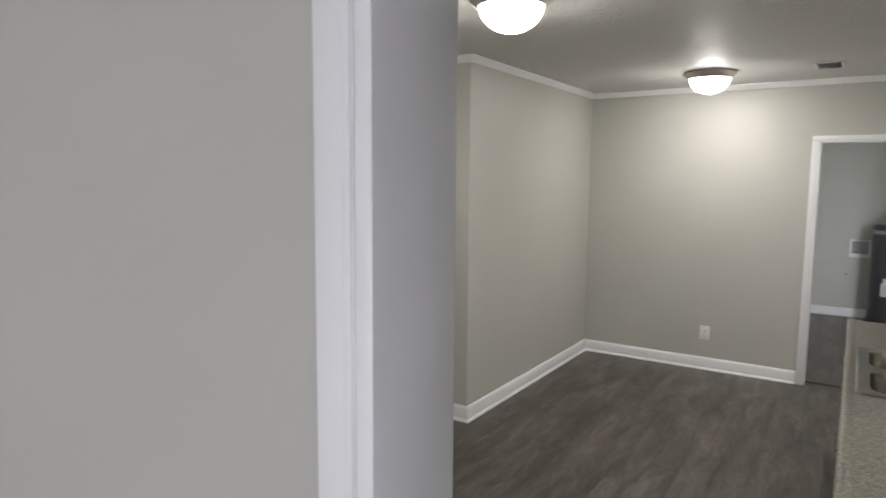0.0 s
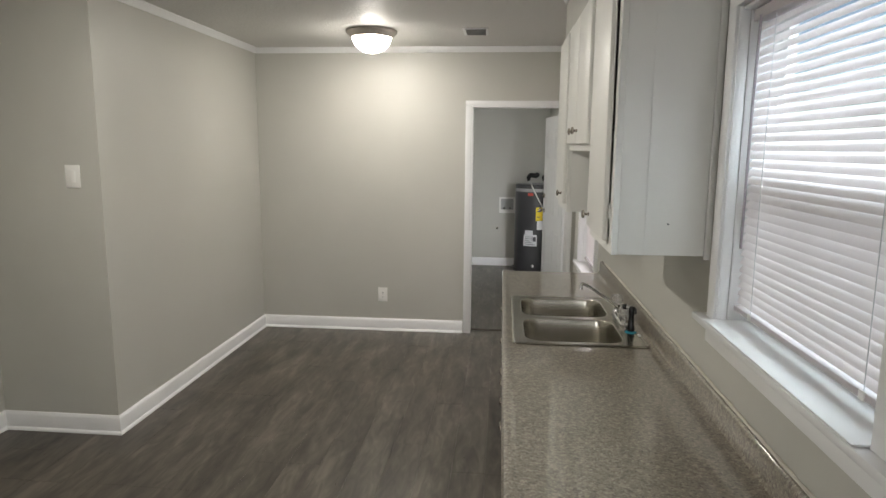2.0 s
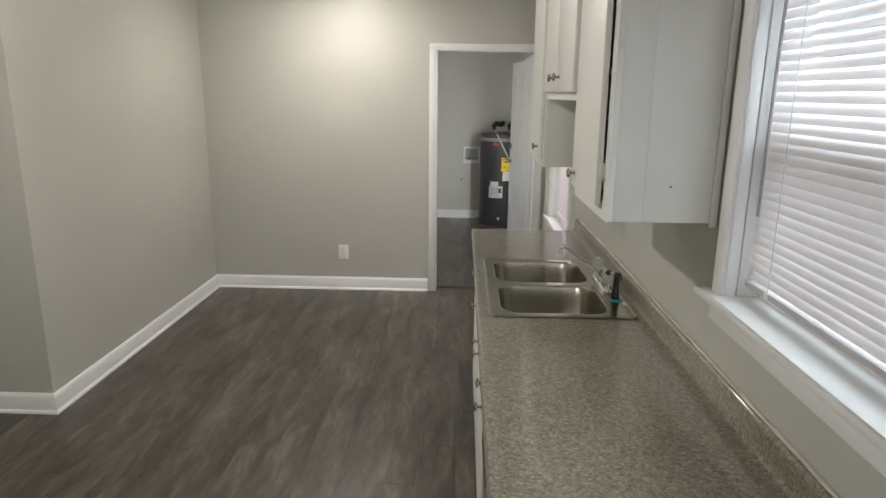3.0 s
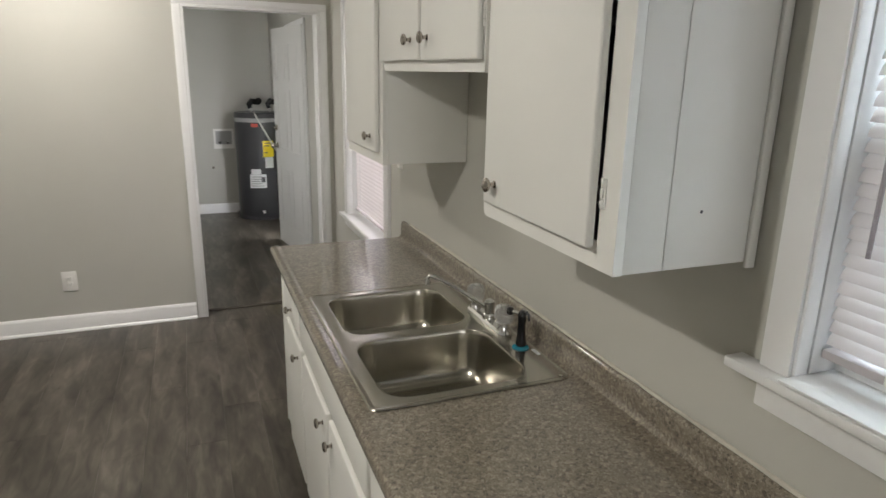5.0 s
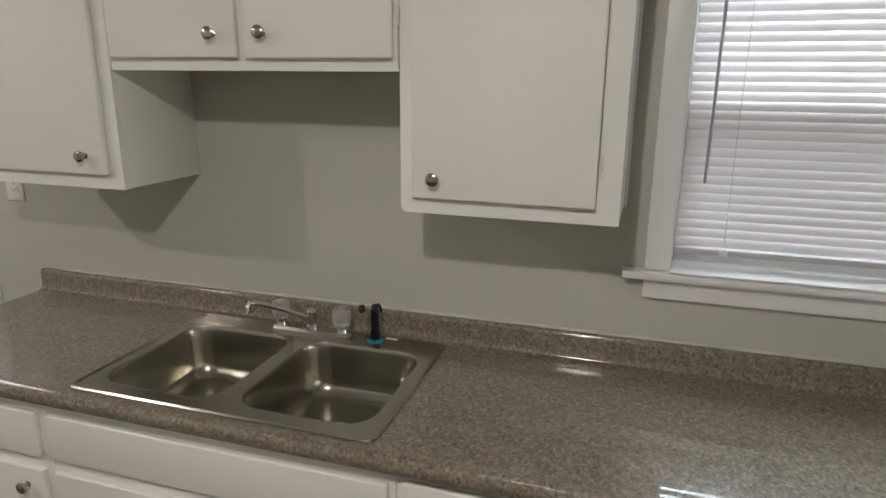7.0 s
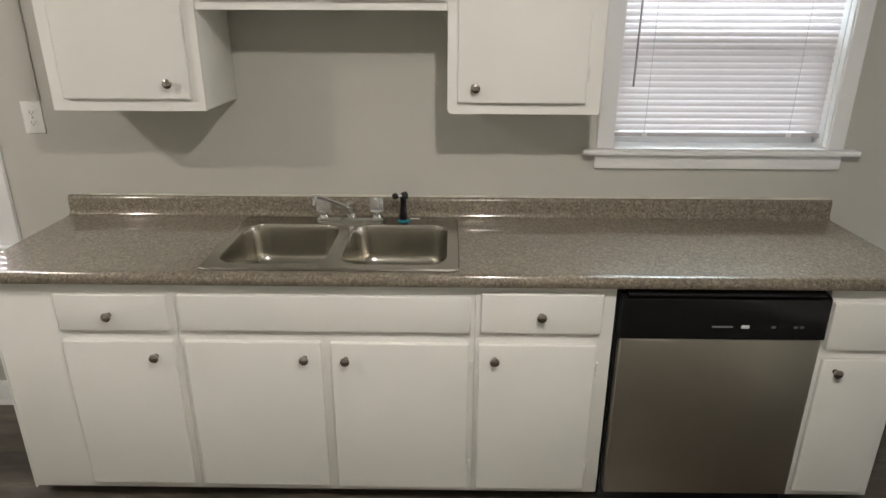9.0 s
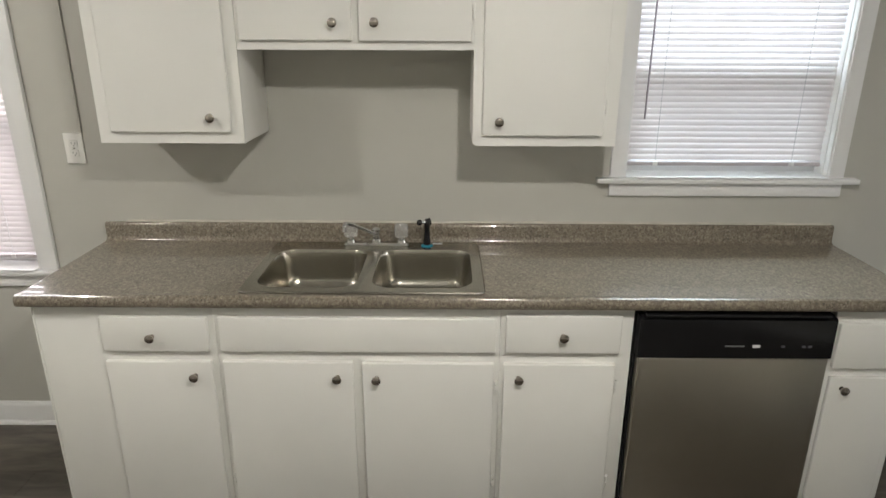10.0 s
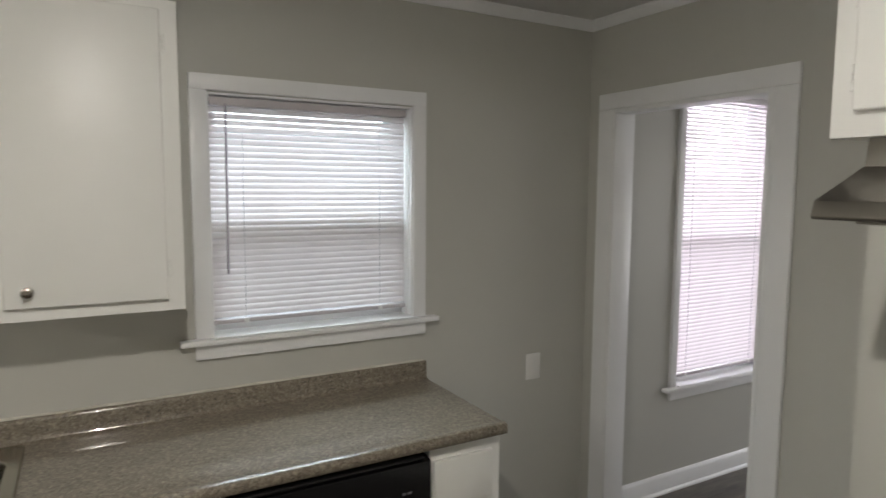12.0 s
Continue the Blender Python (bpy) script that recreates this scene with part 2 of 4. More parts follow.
def glowing_glass(strength):
    """Thin frosted glass: lets part of the bulb's light straight through and glows with the rest."""
    m, nodes, links, bsdf = shader("lit_frosted_glass")
    bsdf.inputs["Base Color"].default_value = (0.85, 0.83, 0.78, 1.0)
    bsdf.inputs["Roughness"].default_value = 0.35
    bsdf.inputs["Emission Color"].default_value = (1.0, 0.955, 0.87, 1.0)
    bsdf.inputs["Emission Strength"].default_value = strength
    through_glass = nodes.new("ShaderNodeBsdfTransparent")
    blend = nodes.new("ShaderNodeMixShader")
    blend.inputs[0].default_value = 0.55
    links.new(bsdf.outputs[0], blend.inputs[1])
    links.new(through_glass.outputs[0], blend.inputs[2])
    links.new(blend.outputs[0], nodes["Material Output"].inputs["Surface"])
    return m


FLOOR = floor_boards()
LAMINATE = speckled_laminate()
SLAT = blind_slat()
SCREEN = woven_screen()
GLASS = clear("window_glass", (0.98, 1.0, 1.0), 0.0)
ACRYLIC = clear("clear_acrylic", (0.92, 0.92, 0.91), 0.20, 1.49, 0.78)
GLOWS = {room: glowing_glass(strength / 0.45) for room, strength in GLOW.items()}

# ---- mesh helpers ----
ORIGIN = {}


def thing(name, at, label, category, group="", kind=""):
    ob = new(name)
    ob.empty_display_size = 0.1
    ob.location = at
    ORIGIN[ob.name] = Vector(at)
    return tagged(ob, label, category, group, kind)


def finish(bm, name, material, smooth=True):
    bmesh.ops.recalc_face_normals(bm, faces=bm.faces)
    me = bpy.data.meshes.new(name)
    bm.to_mesh(me)
    bm.free()
    me.materials.append(material)
    if smooth:
        me.shade_smooth()
        me.set_sharp_from_angle(angle=radians(35))
    return me


def part(name, bm, material, parent, label=""):
    """One mesh object under a thing or a part, built in world coordinates."""
    base = ORIGIN[parent.name]
    bmesh.ops.translate(bm, verts=bm.verts, vec=-base)
    ob = new(name, finish(bm, name, material))
    ob.parent = parent
    ORIGIN[ob.name] = base
    return tagged(ob, label)


def shared(name, me, parent, at, label=""):
    """A part on shared mesh data, moved to a world place."""
    ob = new(name, me)
    ob.parent = parent
    ob.location = Vector(at) - ORIGIN[parent.name]
    ORIGIN[ob.name] = Vector(at)
    return tagged(ob, label)


def single(name, bm, material, label, category, group="", kind=""):
    """A thing of one mesh, its origin at the middle of its base."""
    lo = Vector([min(v.co[i] for v in bm.verts) for i in range(3)])
    hi = Vector([max(v.co[i] for v in bm.verts) for i in range(3)])
    at = Vector(((lo.x + hi.x) / 2, (lo.y + hi.y) / 2, lo.z))
    bmesh.ops.translate(bm, verts=bm.verts, vec=-at)
    ob = new(name, finish(bm, name, material))
    ob.location = at
    ORIGIN[ob.name] = at
    return tagged(ob, label, category, group, kind)


def structure(name, bm, material, label, category):
    ob = new(name, finish(bm, name, material))
    ORIGIN[ob.name] = Vector((0, 0, 0))
    return tagged(ob, label, category, "", "structure")


def box(bm, x0, x1, y0, y1, z0, z1):
    m = Matrix.LocRotScale(((x0 + x1) / 2, (y0 + y1) / 2, (z0 + z1) / 2), None, (abs(x1 - x0), abs(y1 - y0), abs(z1 - z0)))
    return bmesh.ops.create_cube(bm, size=1.0, matrix=m)["verts"]


def block(*dims, bevel=0.002, segments=2):
    bm = bmesh.new()
    box(bm, *dims)
    if bevel:
        bmesh.ops.bevel(bm, geom=bm.edges[:], offset=bevel, segments=segments, affect="EDGES", profile=0.5)
    return bm


def blocks(*many, bevel=0.0):
    bm = bmesh.new()
    for dims in many:
        box(bm, *dims)
    if bevel:
        bmesh.ops.bevel(bm, geom=bm.edges[:], offset=bevel, segments=2, affect="EDGES", profile=0.5)
    return bm


def lathe(bm, profile, turn=None, seg=24):
    """A solid of revolution round z from (radius, height) pairs, moved by the matrix turn."""
    turn = turn or Matrix()
    rings = []
    for r, h in profile:
        if r < 1e-6:
            rings.append([bm.verts.new(turn @ Vector((0, 0, h)))])
        else:
            rings.append([bm.verts.new(turn @ Vector((r * math.cos(2 * math.pi * i / seg), r * math.sin(2 * math.pi * i / seg), h))) for i in range(seg)])
    for a, b in zip(rings, rings[1:]):
        for i in range(seg):
            j = (i + 1) % seg
            if len(a) == 1 and len(b) > 1:
                bm.faces.new((a[0], b[j], b[i]))
            elif len(b) == 1 and len(a) > 1:
                bm.faces.new((a[i], a[j], b[0]))
            elif len(a) > 1:
                bm.faces.new((a[i], a[j], b[j], b[i]))
    for ring in (rings[0], rings[-1]):
        if len(ring) > 1:
            bm.faces.new(ring)
    return bm


def turned(profile, turn=None, seg=24):
    return lathe(bmesh.new(), profile, turn, seg)


def tube(bm, points, radius, seg=10):
    """A round tube along points; radius is one number or one for each point."""
    pts = [Vector(p) for p in points]
    radii = radius if isinstance(radius, (list, tuple)) else [radius] * len(pts)
    up = Vector((0.13, 0.31, 0.94))
    rings = []
    for i, p in enumerate(pts):
        d = (pts[min(i + 1, len(pts) - 1)] - pts[max(i - 1, 0)]).normalized()
        u = d.cross(up).normalized()
        v = d.cross(u).normalized()
        rings.append([bm.verts.new(p + radii[i] * (math.cos(2 * math.pi * k / seg) * u + math.sin(2 * math.pi * k / seg) * v)) for k in range(seg)])
    for a, b in zip(rings, rings[1:]):
        for k in range(seg):
            bm.faces.new((a[k], a[(k + 1) % seg], b[(k + 1) % seg], b[k]))
    bm.faces.new(rings[0])
    bm.faces.new(rings[-1])
    return bm


def curve_points(a, b, c, d, n=12):
    a, b, c, d = Vector(a), Vector(b), Vector(c), Vector(d)
    return [((1 - s) ** 3) * a + 3 * s * (1 - s) ** 2 * b + 3 * s * s * (1 - s) * c + s ** 3 * d for s in (i / (n - 1) for i in range(n))]


def extrude_y(bm, profile, y0, y1):
    """A closed (x, z) outline drawn out along y."""
    a = [bm.verts.new((x, y0, z)) for x, z in profile]
    b = [bm.verts.new((x, y1, z)) for x, z in profile]
    n = len(profile)
    for i in range(n):
        bm.faces.new((a[i], a[(i + 1) % n], b[(i + 1) % n], b[i]))
    bm.faces.new(a)
    bm.faces.new(b)
    return bm


def sweep(path, profile, closed=False):
    """A moulding along a plan path whose room lies on the left; profile is (distance into the room, height)."""
    bm = bmesh.new()
    pts = [Vector(p) for p in path]
    n = len(pts)
    rings = []
    for i, p in enumerate(pts):
        before = (p - pts[i - 1]).normalized() if closed or i > 0 else None
        after = (pts[(i + 1) % n] - p).normalized() if closed or i < n - 1 else None
        before, after = before or after, after or before
        n0, n1 = Vector((-before.y, before.x)), Vector((-after.y, after.x))
        mitre = (n0 + n1) / (1.0 + n0.dot(n1))
        rings.append([bm.verts.new((p.x + mitre.x * o, p.y + mitre.y * o, z)) for o, z in profile])
    k = len(profile)
    for i in range(n if closed else n - 1):
        a, b = rings[i], rings[(i + 1) % n]
        for j in range(k):
            bm.faces.new((a[j], a[(j + 1) % k], b[(j + 1) % k], b[j]))
    if not closed:
        bm.faces.new(rings[0])
        bm.faces.new(rings[-1])
    return bm


def wall_mesh(axis, c0, c1, a0, a1, z0, z1, openings=()):
    """A wall between c0 and c1 across and a0 and a1 along, with rectangular openings (a0, a1, z0, z1) through it."""
    cuts_a = sorted({a0, a1, *[v for o in openings for v in o[:2]]})
    cuts_z = sorted({z0, z1, *[v for o in openings for v in o[2:]]})
    cuts_a = [v for v in cuts_a if a0 <= v <= a1]
    cuts_z = [v for v in cuts_z if z0 <= v <= z1]
    solid = lambda i, j: 0 <= i < len(cuts_a) - 1 and 0 <= j < len(cuts_z) - 1 and not any(
        o[0] < (cuts_a[i] + cuts_a[i + 1]) / 2 < o[1] and o[2] < (cuts_z[j] + cuts_z[j + 1]) / 2 < o[3] for o in openings)
    bm = bmesh.new()
    made = {}

    def vert(c, a, z):
        key = (c, a, z)
        if key not in made:
            made[key] = bm.verts.new((c, a, z) if axis == "x" else (a, c, z))
        return made[key]

    for i in range(len(cuts_a) - 1):
        for j in range(len(cuts_z) - 1):
            if not solid(i, j):
                continue
            p, q, r, s = cuts_a[i], cuts_a[i + 1], cuts_z[j], cuts_z[j + 1]
            for c in (c0, c1):
                bm.faces.new((vert(c, p, r), vert(c, q, r), vert(c, q, s), vert(c, p, s)))
            if not solid(i - 1, j):
                bm.faces.new((vert(c0, p, r), vert(c1, p, r), vert(c1, p, s), vert(c0, p, s)))
            if not solid(i + 1, j):
                bm.faces.new((vert(c0, q, r), vert(c1, q, r), vert(c1, q, s), vert(c0, q, s)))
            if not solid(i, j - 1):
                bm.faces.new((vert(c0, p, r), vert(c1, p, r), vert(c1, q, r), vert(c0, q, r)))
            if not solid(i, j + 1):
                bm.faces.new((vert(c0, p, s), vert(c1, p, s), vert(c1, q, s), vert(c0, q, s)))
    return bm


# ---- the rooms ----
CEIL = 2.556
RANGE_X, RANGE_Y = -1.61, 1.15
HALL_Y, NORTH_Y, WEST_X, JOG_X, JOG_Y, UTIL_Y = 0.57, 6.167, -3.60, -2.88, 3.837, 9.66
WINDOWS = {
    "window_1": (1.565, 2.385, 1.19, 2.082, 0.062),
    "window_2": (-0.98, -0.12, 0.625, 2.30, 0.050),
    "window_3": (4.86, 5.70, 0.775, 2.08, 0.080),
}
# the last opening is unseen, added for the side lamp
openings = [w[:4] for w in WINDOWS.values()] + [(7.24, 8.17, 0.0, 2.05), (-2.60, -1.70, 0.75, 2.15)]
structure("wall_east", wall_mesh("x", 0.0, 0.14, -3.6, 9.9, -0.06, CEIL, openings), WALL, "grey painted outside wall with three windows", "wall")
structure("wall_south", wall_mesh("y", 0.48, HALL_Y, -4.1, -0.001, -0.06, CEIL, [(-0.975, -0.177, -0.06, 2.118)]), WALL, "grey painted wall with a cased doorway", "wall")
structure("wall_north", wall_mesh("y", NORTH_Y, 6.28, -2.98, -0.001, -0.06, CEIL, [(-0.937, -0.083, -0.06, 2.062)]), WALL, "grey painted wall with a door opening to the utility room", "wall")
structure("wall_west", wall_mesh("x", -3.70, WEST_X, HALL_Y + 0.001, JOG_Y + 0.1, -0.06, CEIL), WALL, "grey painted kitchen side wall", "wall")
structure("wall_range", wall_mesh("y", 1.05, RANGE_Y, WEST_X + 0.001, RANGE_X, -0.06, CEIL), WALL, "grey painted wall behind the range hood", "wall")
structure("wall_range_side", wall_mesh("x", RANGE_X - 0.1, RANGE_X, HALL_Y + 0.001, 1.0495, -0.06, CEIL), WALL, "short grey painted side wall by the doorway", "wall")
structure("wall_jog", wall_mesh("y", JOG_Y, JOG_Y + 0.1, WEST_X + 0.001, JOG_X - 0.1, -0.06, CEIL), WALL, "short grey painted wall with a light switch", "wall")
structure("wall_closet", wall_mesh("x", JOG_X - 0.1, JOG_X, JOG_Y, NORTH_Y - 0.001, -0.06, CEIL), WALL, "grey painted closet wall beside the dining corner", "wall")
structure("wall_living_west", wall_mesh("x", -4.2, -4.1, -3.7, 0.57, -0.06, CEIL), WALL, "plain grey living room wall", "wall")
structure("wall_living_south", wall_mesh("y", -3.7, -3.6, -4.1, 0.14, -0.06, CEIL, [(-2.75, -0.45, 0.80, 2.10)]), WALL, "plain grey living room wall with a wide unseen opening added for light", "wall")
structure("wall_utility_north", wall_mesh("y", UTIL_Y, UTIL_Y + 0.12, -2.1, -0.001, -0.06, CEIL, [(-0.675, -0.475, 0.785, 0.985)]), WALL, "grey painted utility room wall with a washer box", "wall")
structure("wall_utility_west", wall_mesh("x", -2.1, -2.0, 6.281, UTIL_Y - 0.001, -0.06, CEIL, [(6.55, 7.45, 1.0, 2.0)]), WALL, "plain grey utility room wall with an unseen opening added for light", "wall")
structure("ceiling", block(-4.3, 0.14, -3.7, 9.95, CEIL + 0.001, CEIL + 0.12, bevel=0), CEILING, "off-white textured ceiling", "ceiling")
structure("soffit_wall", block(-0.308, -0.001, 2.512, 4.332, 2.302, CEIL, bevel=0), WALL, "grey painted soffit above the wall cabinets", "wall")

ground = bmesh.new()
bmesh.ops.create_grid(ground, x_segments=8, y_segments=8, size=400.0, matrix=Matrix.Translation((0, 0, -0.5)))
structure("ground", ground, EARTH, "dry bare ground round the house", "ground")

CROWN = [(0.0, CEIL), (0.0, CEIL - 0.047), (0.007, CEIL - 0.047), (0.012, CEIL - 0.040), (0.024, CEIL - 0.016), (0.032, CEIL - 0.009), (0.032, CEIL)]
kitchen_plan = [(0, HALL_Y), (0, 2.512), (-0.308, 2.512), (-0.308, 4.332), (0, 4.332), (0, NORTH_Y), (JOG_X, NORTH_Y), (JOG_X, JOG_Y), (WEST_X, JOG_Y), (WEST_X, RANGE_Y), (RANGE_X, RANGE_Y), (RANGE_X, HALL_Y)]
structure("trim", sweep(kitchen_plan, CROWN, True), TRIM, "white crown moulding round the kitchen ceiling", "crown moulding")
BASE = [(0.0, 0.0), (0.028, 0.0), (0.028, 0.006), (0.025, 0.013), (0.0175, 0.018), (0.016, 0.0195), (0.016, 0.092), (0.012, 0.102), (0.005, 0.112), (0.0, 0.112)]
for run in (
    [(0, 4.53), (0, NORTH_Y - 0.001)],
    [(-0.992, NORTH_Y), (JOG_X, NORTH_Y), (JOG_X, JOG_Y), (WEST_X, JOG_Y), (WEST_X, RANGE_Y), (RANGE_X, RANGE_Y), (RANGE_X, HALL_Y), (-1.077, HALL_Y)],
    [(0, HALL_Y + 0.021), (0, 1.50)],
    [(-4.1, -3.6), (0, -3.6), (0, 0.48), (-0.128, 0.48)],
    [(-1.028, 0.48), (-4.1, 0.48), (-4.1, -3.58)],
    [(0, 8.24), (0, UTIL_Y), (-2.0, UTIL_Y), (-2.0, 6.28), (-0.994, 6.28)],
    [(-0.026, 6.28), (0, 6.28), (0, 7.17)],
):
    structure("baseboard", sweep(run, BASE), TRIM, "white painted baseboard with a small shoe moulding", "baseboard")


# ---- doorways ----
def cased_opening(name, x0, x1, top, y0, y1, front, back, label):
    """Jamb boards and casings on both faces of a wall along x; front and back are casing widths on the low and high y faces."""
    ob = thing(name, ((x0 + x1) / 2, (y0 + y1) / 2, 0), label, "doorway", "", "structure")
    part("jamb", block(x0 - 0.018, x0, y0 - 0.0178, y1 + 0.0178, 0, top), TRIM, ob)
    part("jamb", block(x1, x1 + 0.018, y0 - 0.0178, y1 + 0.0178, 0, top), TRIM, ob)
    part("jamb_head", block(x0 - 0.018, x1 + 0.018, y0 - 0.0178, y1 + 0.0178, top, top + 0.018), TRIM, ob)
    for wide, face, out in ((front, y0, -1), (back, y1, 1)):
        a, b = sorted((face, face + 0.018 * out))
        for s, x in ((-1, x0), (1, x1)):
            lo, hi = sorted((x + s * 0.0185, x + s * wide))
            hi = min(hi, -0.004)
            part("casing", block(lo, hi, a, b, 0, top + 0.0175, bevel=0.004), TRIM, ob)
            i0, i1 = sorted((x + s * 0.021, x + s * 0.031))
            c, d = sorted((face + 0.017 * out, face + 0.0195 * out))
            part("bead", block(i0, i1, c, d, 0, top + 0.0175, bevel=0.0015), TRIM, ob)
        part("casing_head", block(x0 - wide, min(x1 + wide, -0.004), a, b, top + 0.0185, top + 0.004 + wide * 0.78, bevel=0.004), TRIM, ob)
    return ob


kitchen_door = cased_opening("door_1", -0.957, -0.195, 2.10, 0.48, HALL_Y, 0.064, 0.116, "white cased doorway between living room and kitchen")
for z in (1.98, 0.42):
    part("hinge", blocks((-0.957, -0.9545, 0.545, 0.574, z - 0.045, z + 0.045), (-0.958, -0.950, 0.572, 0.580, z - 0.044, z - 0.016), (-0.958, -0.950, 0.572, 0.580, z - 0.013, z + 0.013), (-0.958, -0.950, 0.572, 0.580, z + 0.016, z + 0.044)), TRIM, kitchen_door, "hinge painted over in white")
utility_door = cased_opening("door_2", -0.919, -0.101, 2.044, NORTH_Y, 6.28, 0.068, 0.068, "white cased opening to the utility room")
part("threshold", block(-0.919, -0.101, 6.255, 6.295, 0.0, 0.007, bevel=0.003), SHADOW_GAP, utility_door, "dark metal floor strip")


# ---- windows and blinds ----
def slat_mesh(length, wide=0.0265, tilt=57, thick=0.0011):
    bm = bmesh.new()
    n = 5
    outline = []
    for side in (1, -1):
        for i in range(n + 1):
            s = (i / n - 0.5) * side
            outline.append((s * wide, 0.0030 * (1 - 4 * s * s) + side * thick / 2))
    c, d = math.cos(radians(tilt)), math.sin(radians(tilt))
    extrude_y(bm, [(u * c - v * d, u * d + v * c) for u, v in outline], -length / 2, length / 2)
    return finish(bm, "slat", SLAT)


def window(name, y0, y1, z0, z1, wide):
    ob = thing(name, (0.0, (y0 + y1) / 2, z0 - 0.08), "white double-hung window with painted casing and sill", "window", "", "structure")
    head = wide * 0.98
    for a, b, inner, s in ((y0 - wide, y0 - 0.003, y0, -1), (y1 + 0.003, y1 + wide, y1, 1)):
        part("casing", block(-0.0196, -0.0005, a, b, z0 - 0.002, z1 + 0.0036, bevel=0.001), TRIM, ob)
        i0, i1 = sorted((inner - s * 0.004, inner + s * 0.004))
        part("stop_bead", block(-0.012, 0.018, i0, i1, z0 - 0.002, z1, bevel=0.003), TRIM, ob)
        j0, j1 = sorted((inner - s * 0.006, inner - s * 0.0005))
        part("jamb", block(0.019, 0.139, j0, j1, z0, z1, bevel=0.001), TRIM, ob)
    part("casing_head", block(-0.020, -0.0005, y0 - wide, y1 + wide, z1 + 0.004, z1 + head, bevel=0.001), TRIM, ob)
    part("jamb_head", block(-0.002, 0.139, y0 + 0.001, y1 - 0.001, z1 - 0.008, z1 - 0.0005, bevel=0.001), TRIM, ob)
    part("window_sill", block(-0.048, 0.138, y0 + 0.001, y1 - 0.001, z0 - 0.001, z0 + 0.004, bevel=0.002), TRIM, ob)
    part("stool", block(-0.048, -0.0005, y0 - wide - 0.055, y1 + wide + 0.055, z0 - 0.024, z0 - 0.003, bevel=0.005), TRIM, ob)
    part("apron", block(-0.020, -0.0005, y0 - wide, y1 + wide, z0 - 0.080, z0 - 0.025, bevel=0.003), TRIM, ob)
    mid = (z0 + z1) / 2 - 0.02
    for x, lo, hi in ((0.078, z0 + 0.005, mid + 0.02), (0.106, mid - 0.02, z1 - 0.009)):
        sash = part("sash", blocks((x, x + 0.026, y0 + 0.008, y0 + 0.045, lo, hi), (x, x + 0.026, y1 - 0.045, y1 - 0.008, lo, hi),
                                   (x, x + 0.026, y0 + 0.0455, y1 - 0.0455, lo, lo + 0.045), (x, x + 0.026, y0 + 0.0455, y1 - 0.0455, hi - 0.040, hi)), TRIM, ob)
        pane = part("pane", block(x + 0.011, x + 0.015, y0 + 0.044, y1 - 0.044, lo + 0.044, hi - 0.039, bevel=0), GLASS, sash)
        pane.visible_shadow = False
    part("insect_screen", block(0.1365, 0.1372, y0 + 0.010, y1 - 0.010, z0 + 0.006, mid, bevel=0), SCREEN, ob, "fine grey insect screen over the lower sash")
    return ob


def blind(y0, y1, z0, z1, wand_side):
    """A mini blind hung inside a window's opening."""
    length = y1 - y0 - 0.022
    mid = (y0 + y1) / 2
    ob = thing("window_blind", (0.048, mid, z1 - 0.03), "white vinyl mini blind, lowered and nearly closed", "window blind", "blinds in the windows")
    part("headrail", block(0.022, 0.066, y0 + 0.014, y1 - 0.014, z1 - 0.042, z1 - 0.012, bevel=0.002), RAIL, ob, "mauve-grey metal headrail")
    pitch = 0.0232
    bottom = z0 + 0.032
    me = slat_mesh(length)
    count = int((z1 - 0.050 - bottom) / pitch)
    for i in range(count):
        shared("slat", me, ob, (0.048, mid, z1 - 0.056 - i * pitch))
    last = z1 - 0.056 - count * pitch
    part("bottom_rail", block(0.033, 0.063, mid - length / 2, mid + length / 2, last - 0.012, last + 0.004, bevel=0.003), RAIL, ob, "mauve-grey bottom rail")
    for s in (-0.78, 0.0, 0.78) if length > 0.9 else (-0.70, 0.70):
        y = mid + s * length / 2
        part("ladder_cord", tube(bmesh.new(), [(0.0355, y, z1 - 0.04), (0.0345, y + 0.001, (z1 + z0) / 2), (0.0355, y, last)], 0.0011, 6), PAPER, ob)
        part("rail_clip", block(0.0305, 0.035, y - 0.010, y + 0.010, last - 0.013, last + 0.006, bevel=0.001), PLATE, ob)
    if wand_side:
        y = mid + wand_side * (length / 2 - 0.058)
        part("wand", tube(bmesh.new(), [(0.021, y, z1 - 0.035), (0.018, y + 0.002, z1 - 0.25), (0.019, y + 0.004, z1 - 0.665)], 0.0038, 8), WAND, ob, "smoky plastic tilt wand")
    return ob


for key, (y0, y1, z0, z1, wide) in WINDOWS.items():
    window(key, y0, y1, z0, z1, wide)
    blind(y0, y1, z0, z1, 1 if key == "window_1" else 0)


# ---- kitchen cabinets ----
EAST = Matrix.Rotation(radians(-90), 4, "Y")  # turns z to point at -x, into the room
NORTH = Matrix.Rotation(radians(-90), 4, "X")  # turns z to point at +y
KNOB = finish(turned([(0.0085, 0.0), (0.0085, 0.002), (0.0052, 0.004), (0.0050, 0.012), (0.0075, 0.015), (0.0145, 0.018), (0.0160, 0.021), (0.0155, 0.0245), (0.0110, 0.0275), (0.0, 0.0290)], EAST, 20), "knob", NICKEL)
HINGE = finish(blocks((-0.003, 0.0, -0.006, 0.006, -0.026, 0.026), (-0.007, -0.001, -0.003, 0.003, -0.025, -0.010), (-0.007, -0.001, -0.003, 0.003, -0.008, 0.008), (-0.007, -0.001, -0.003, 0.003, 0.010, 0.025), bevel=0.0008), "hinge", CABINET)


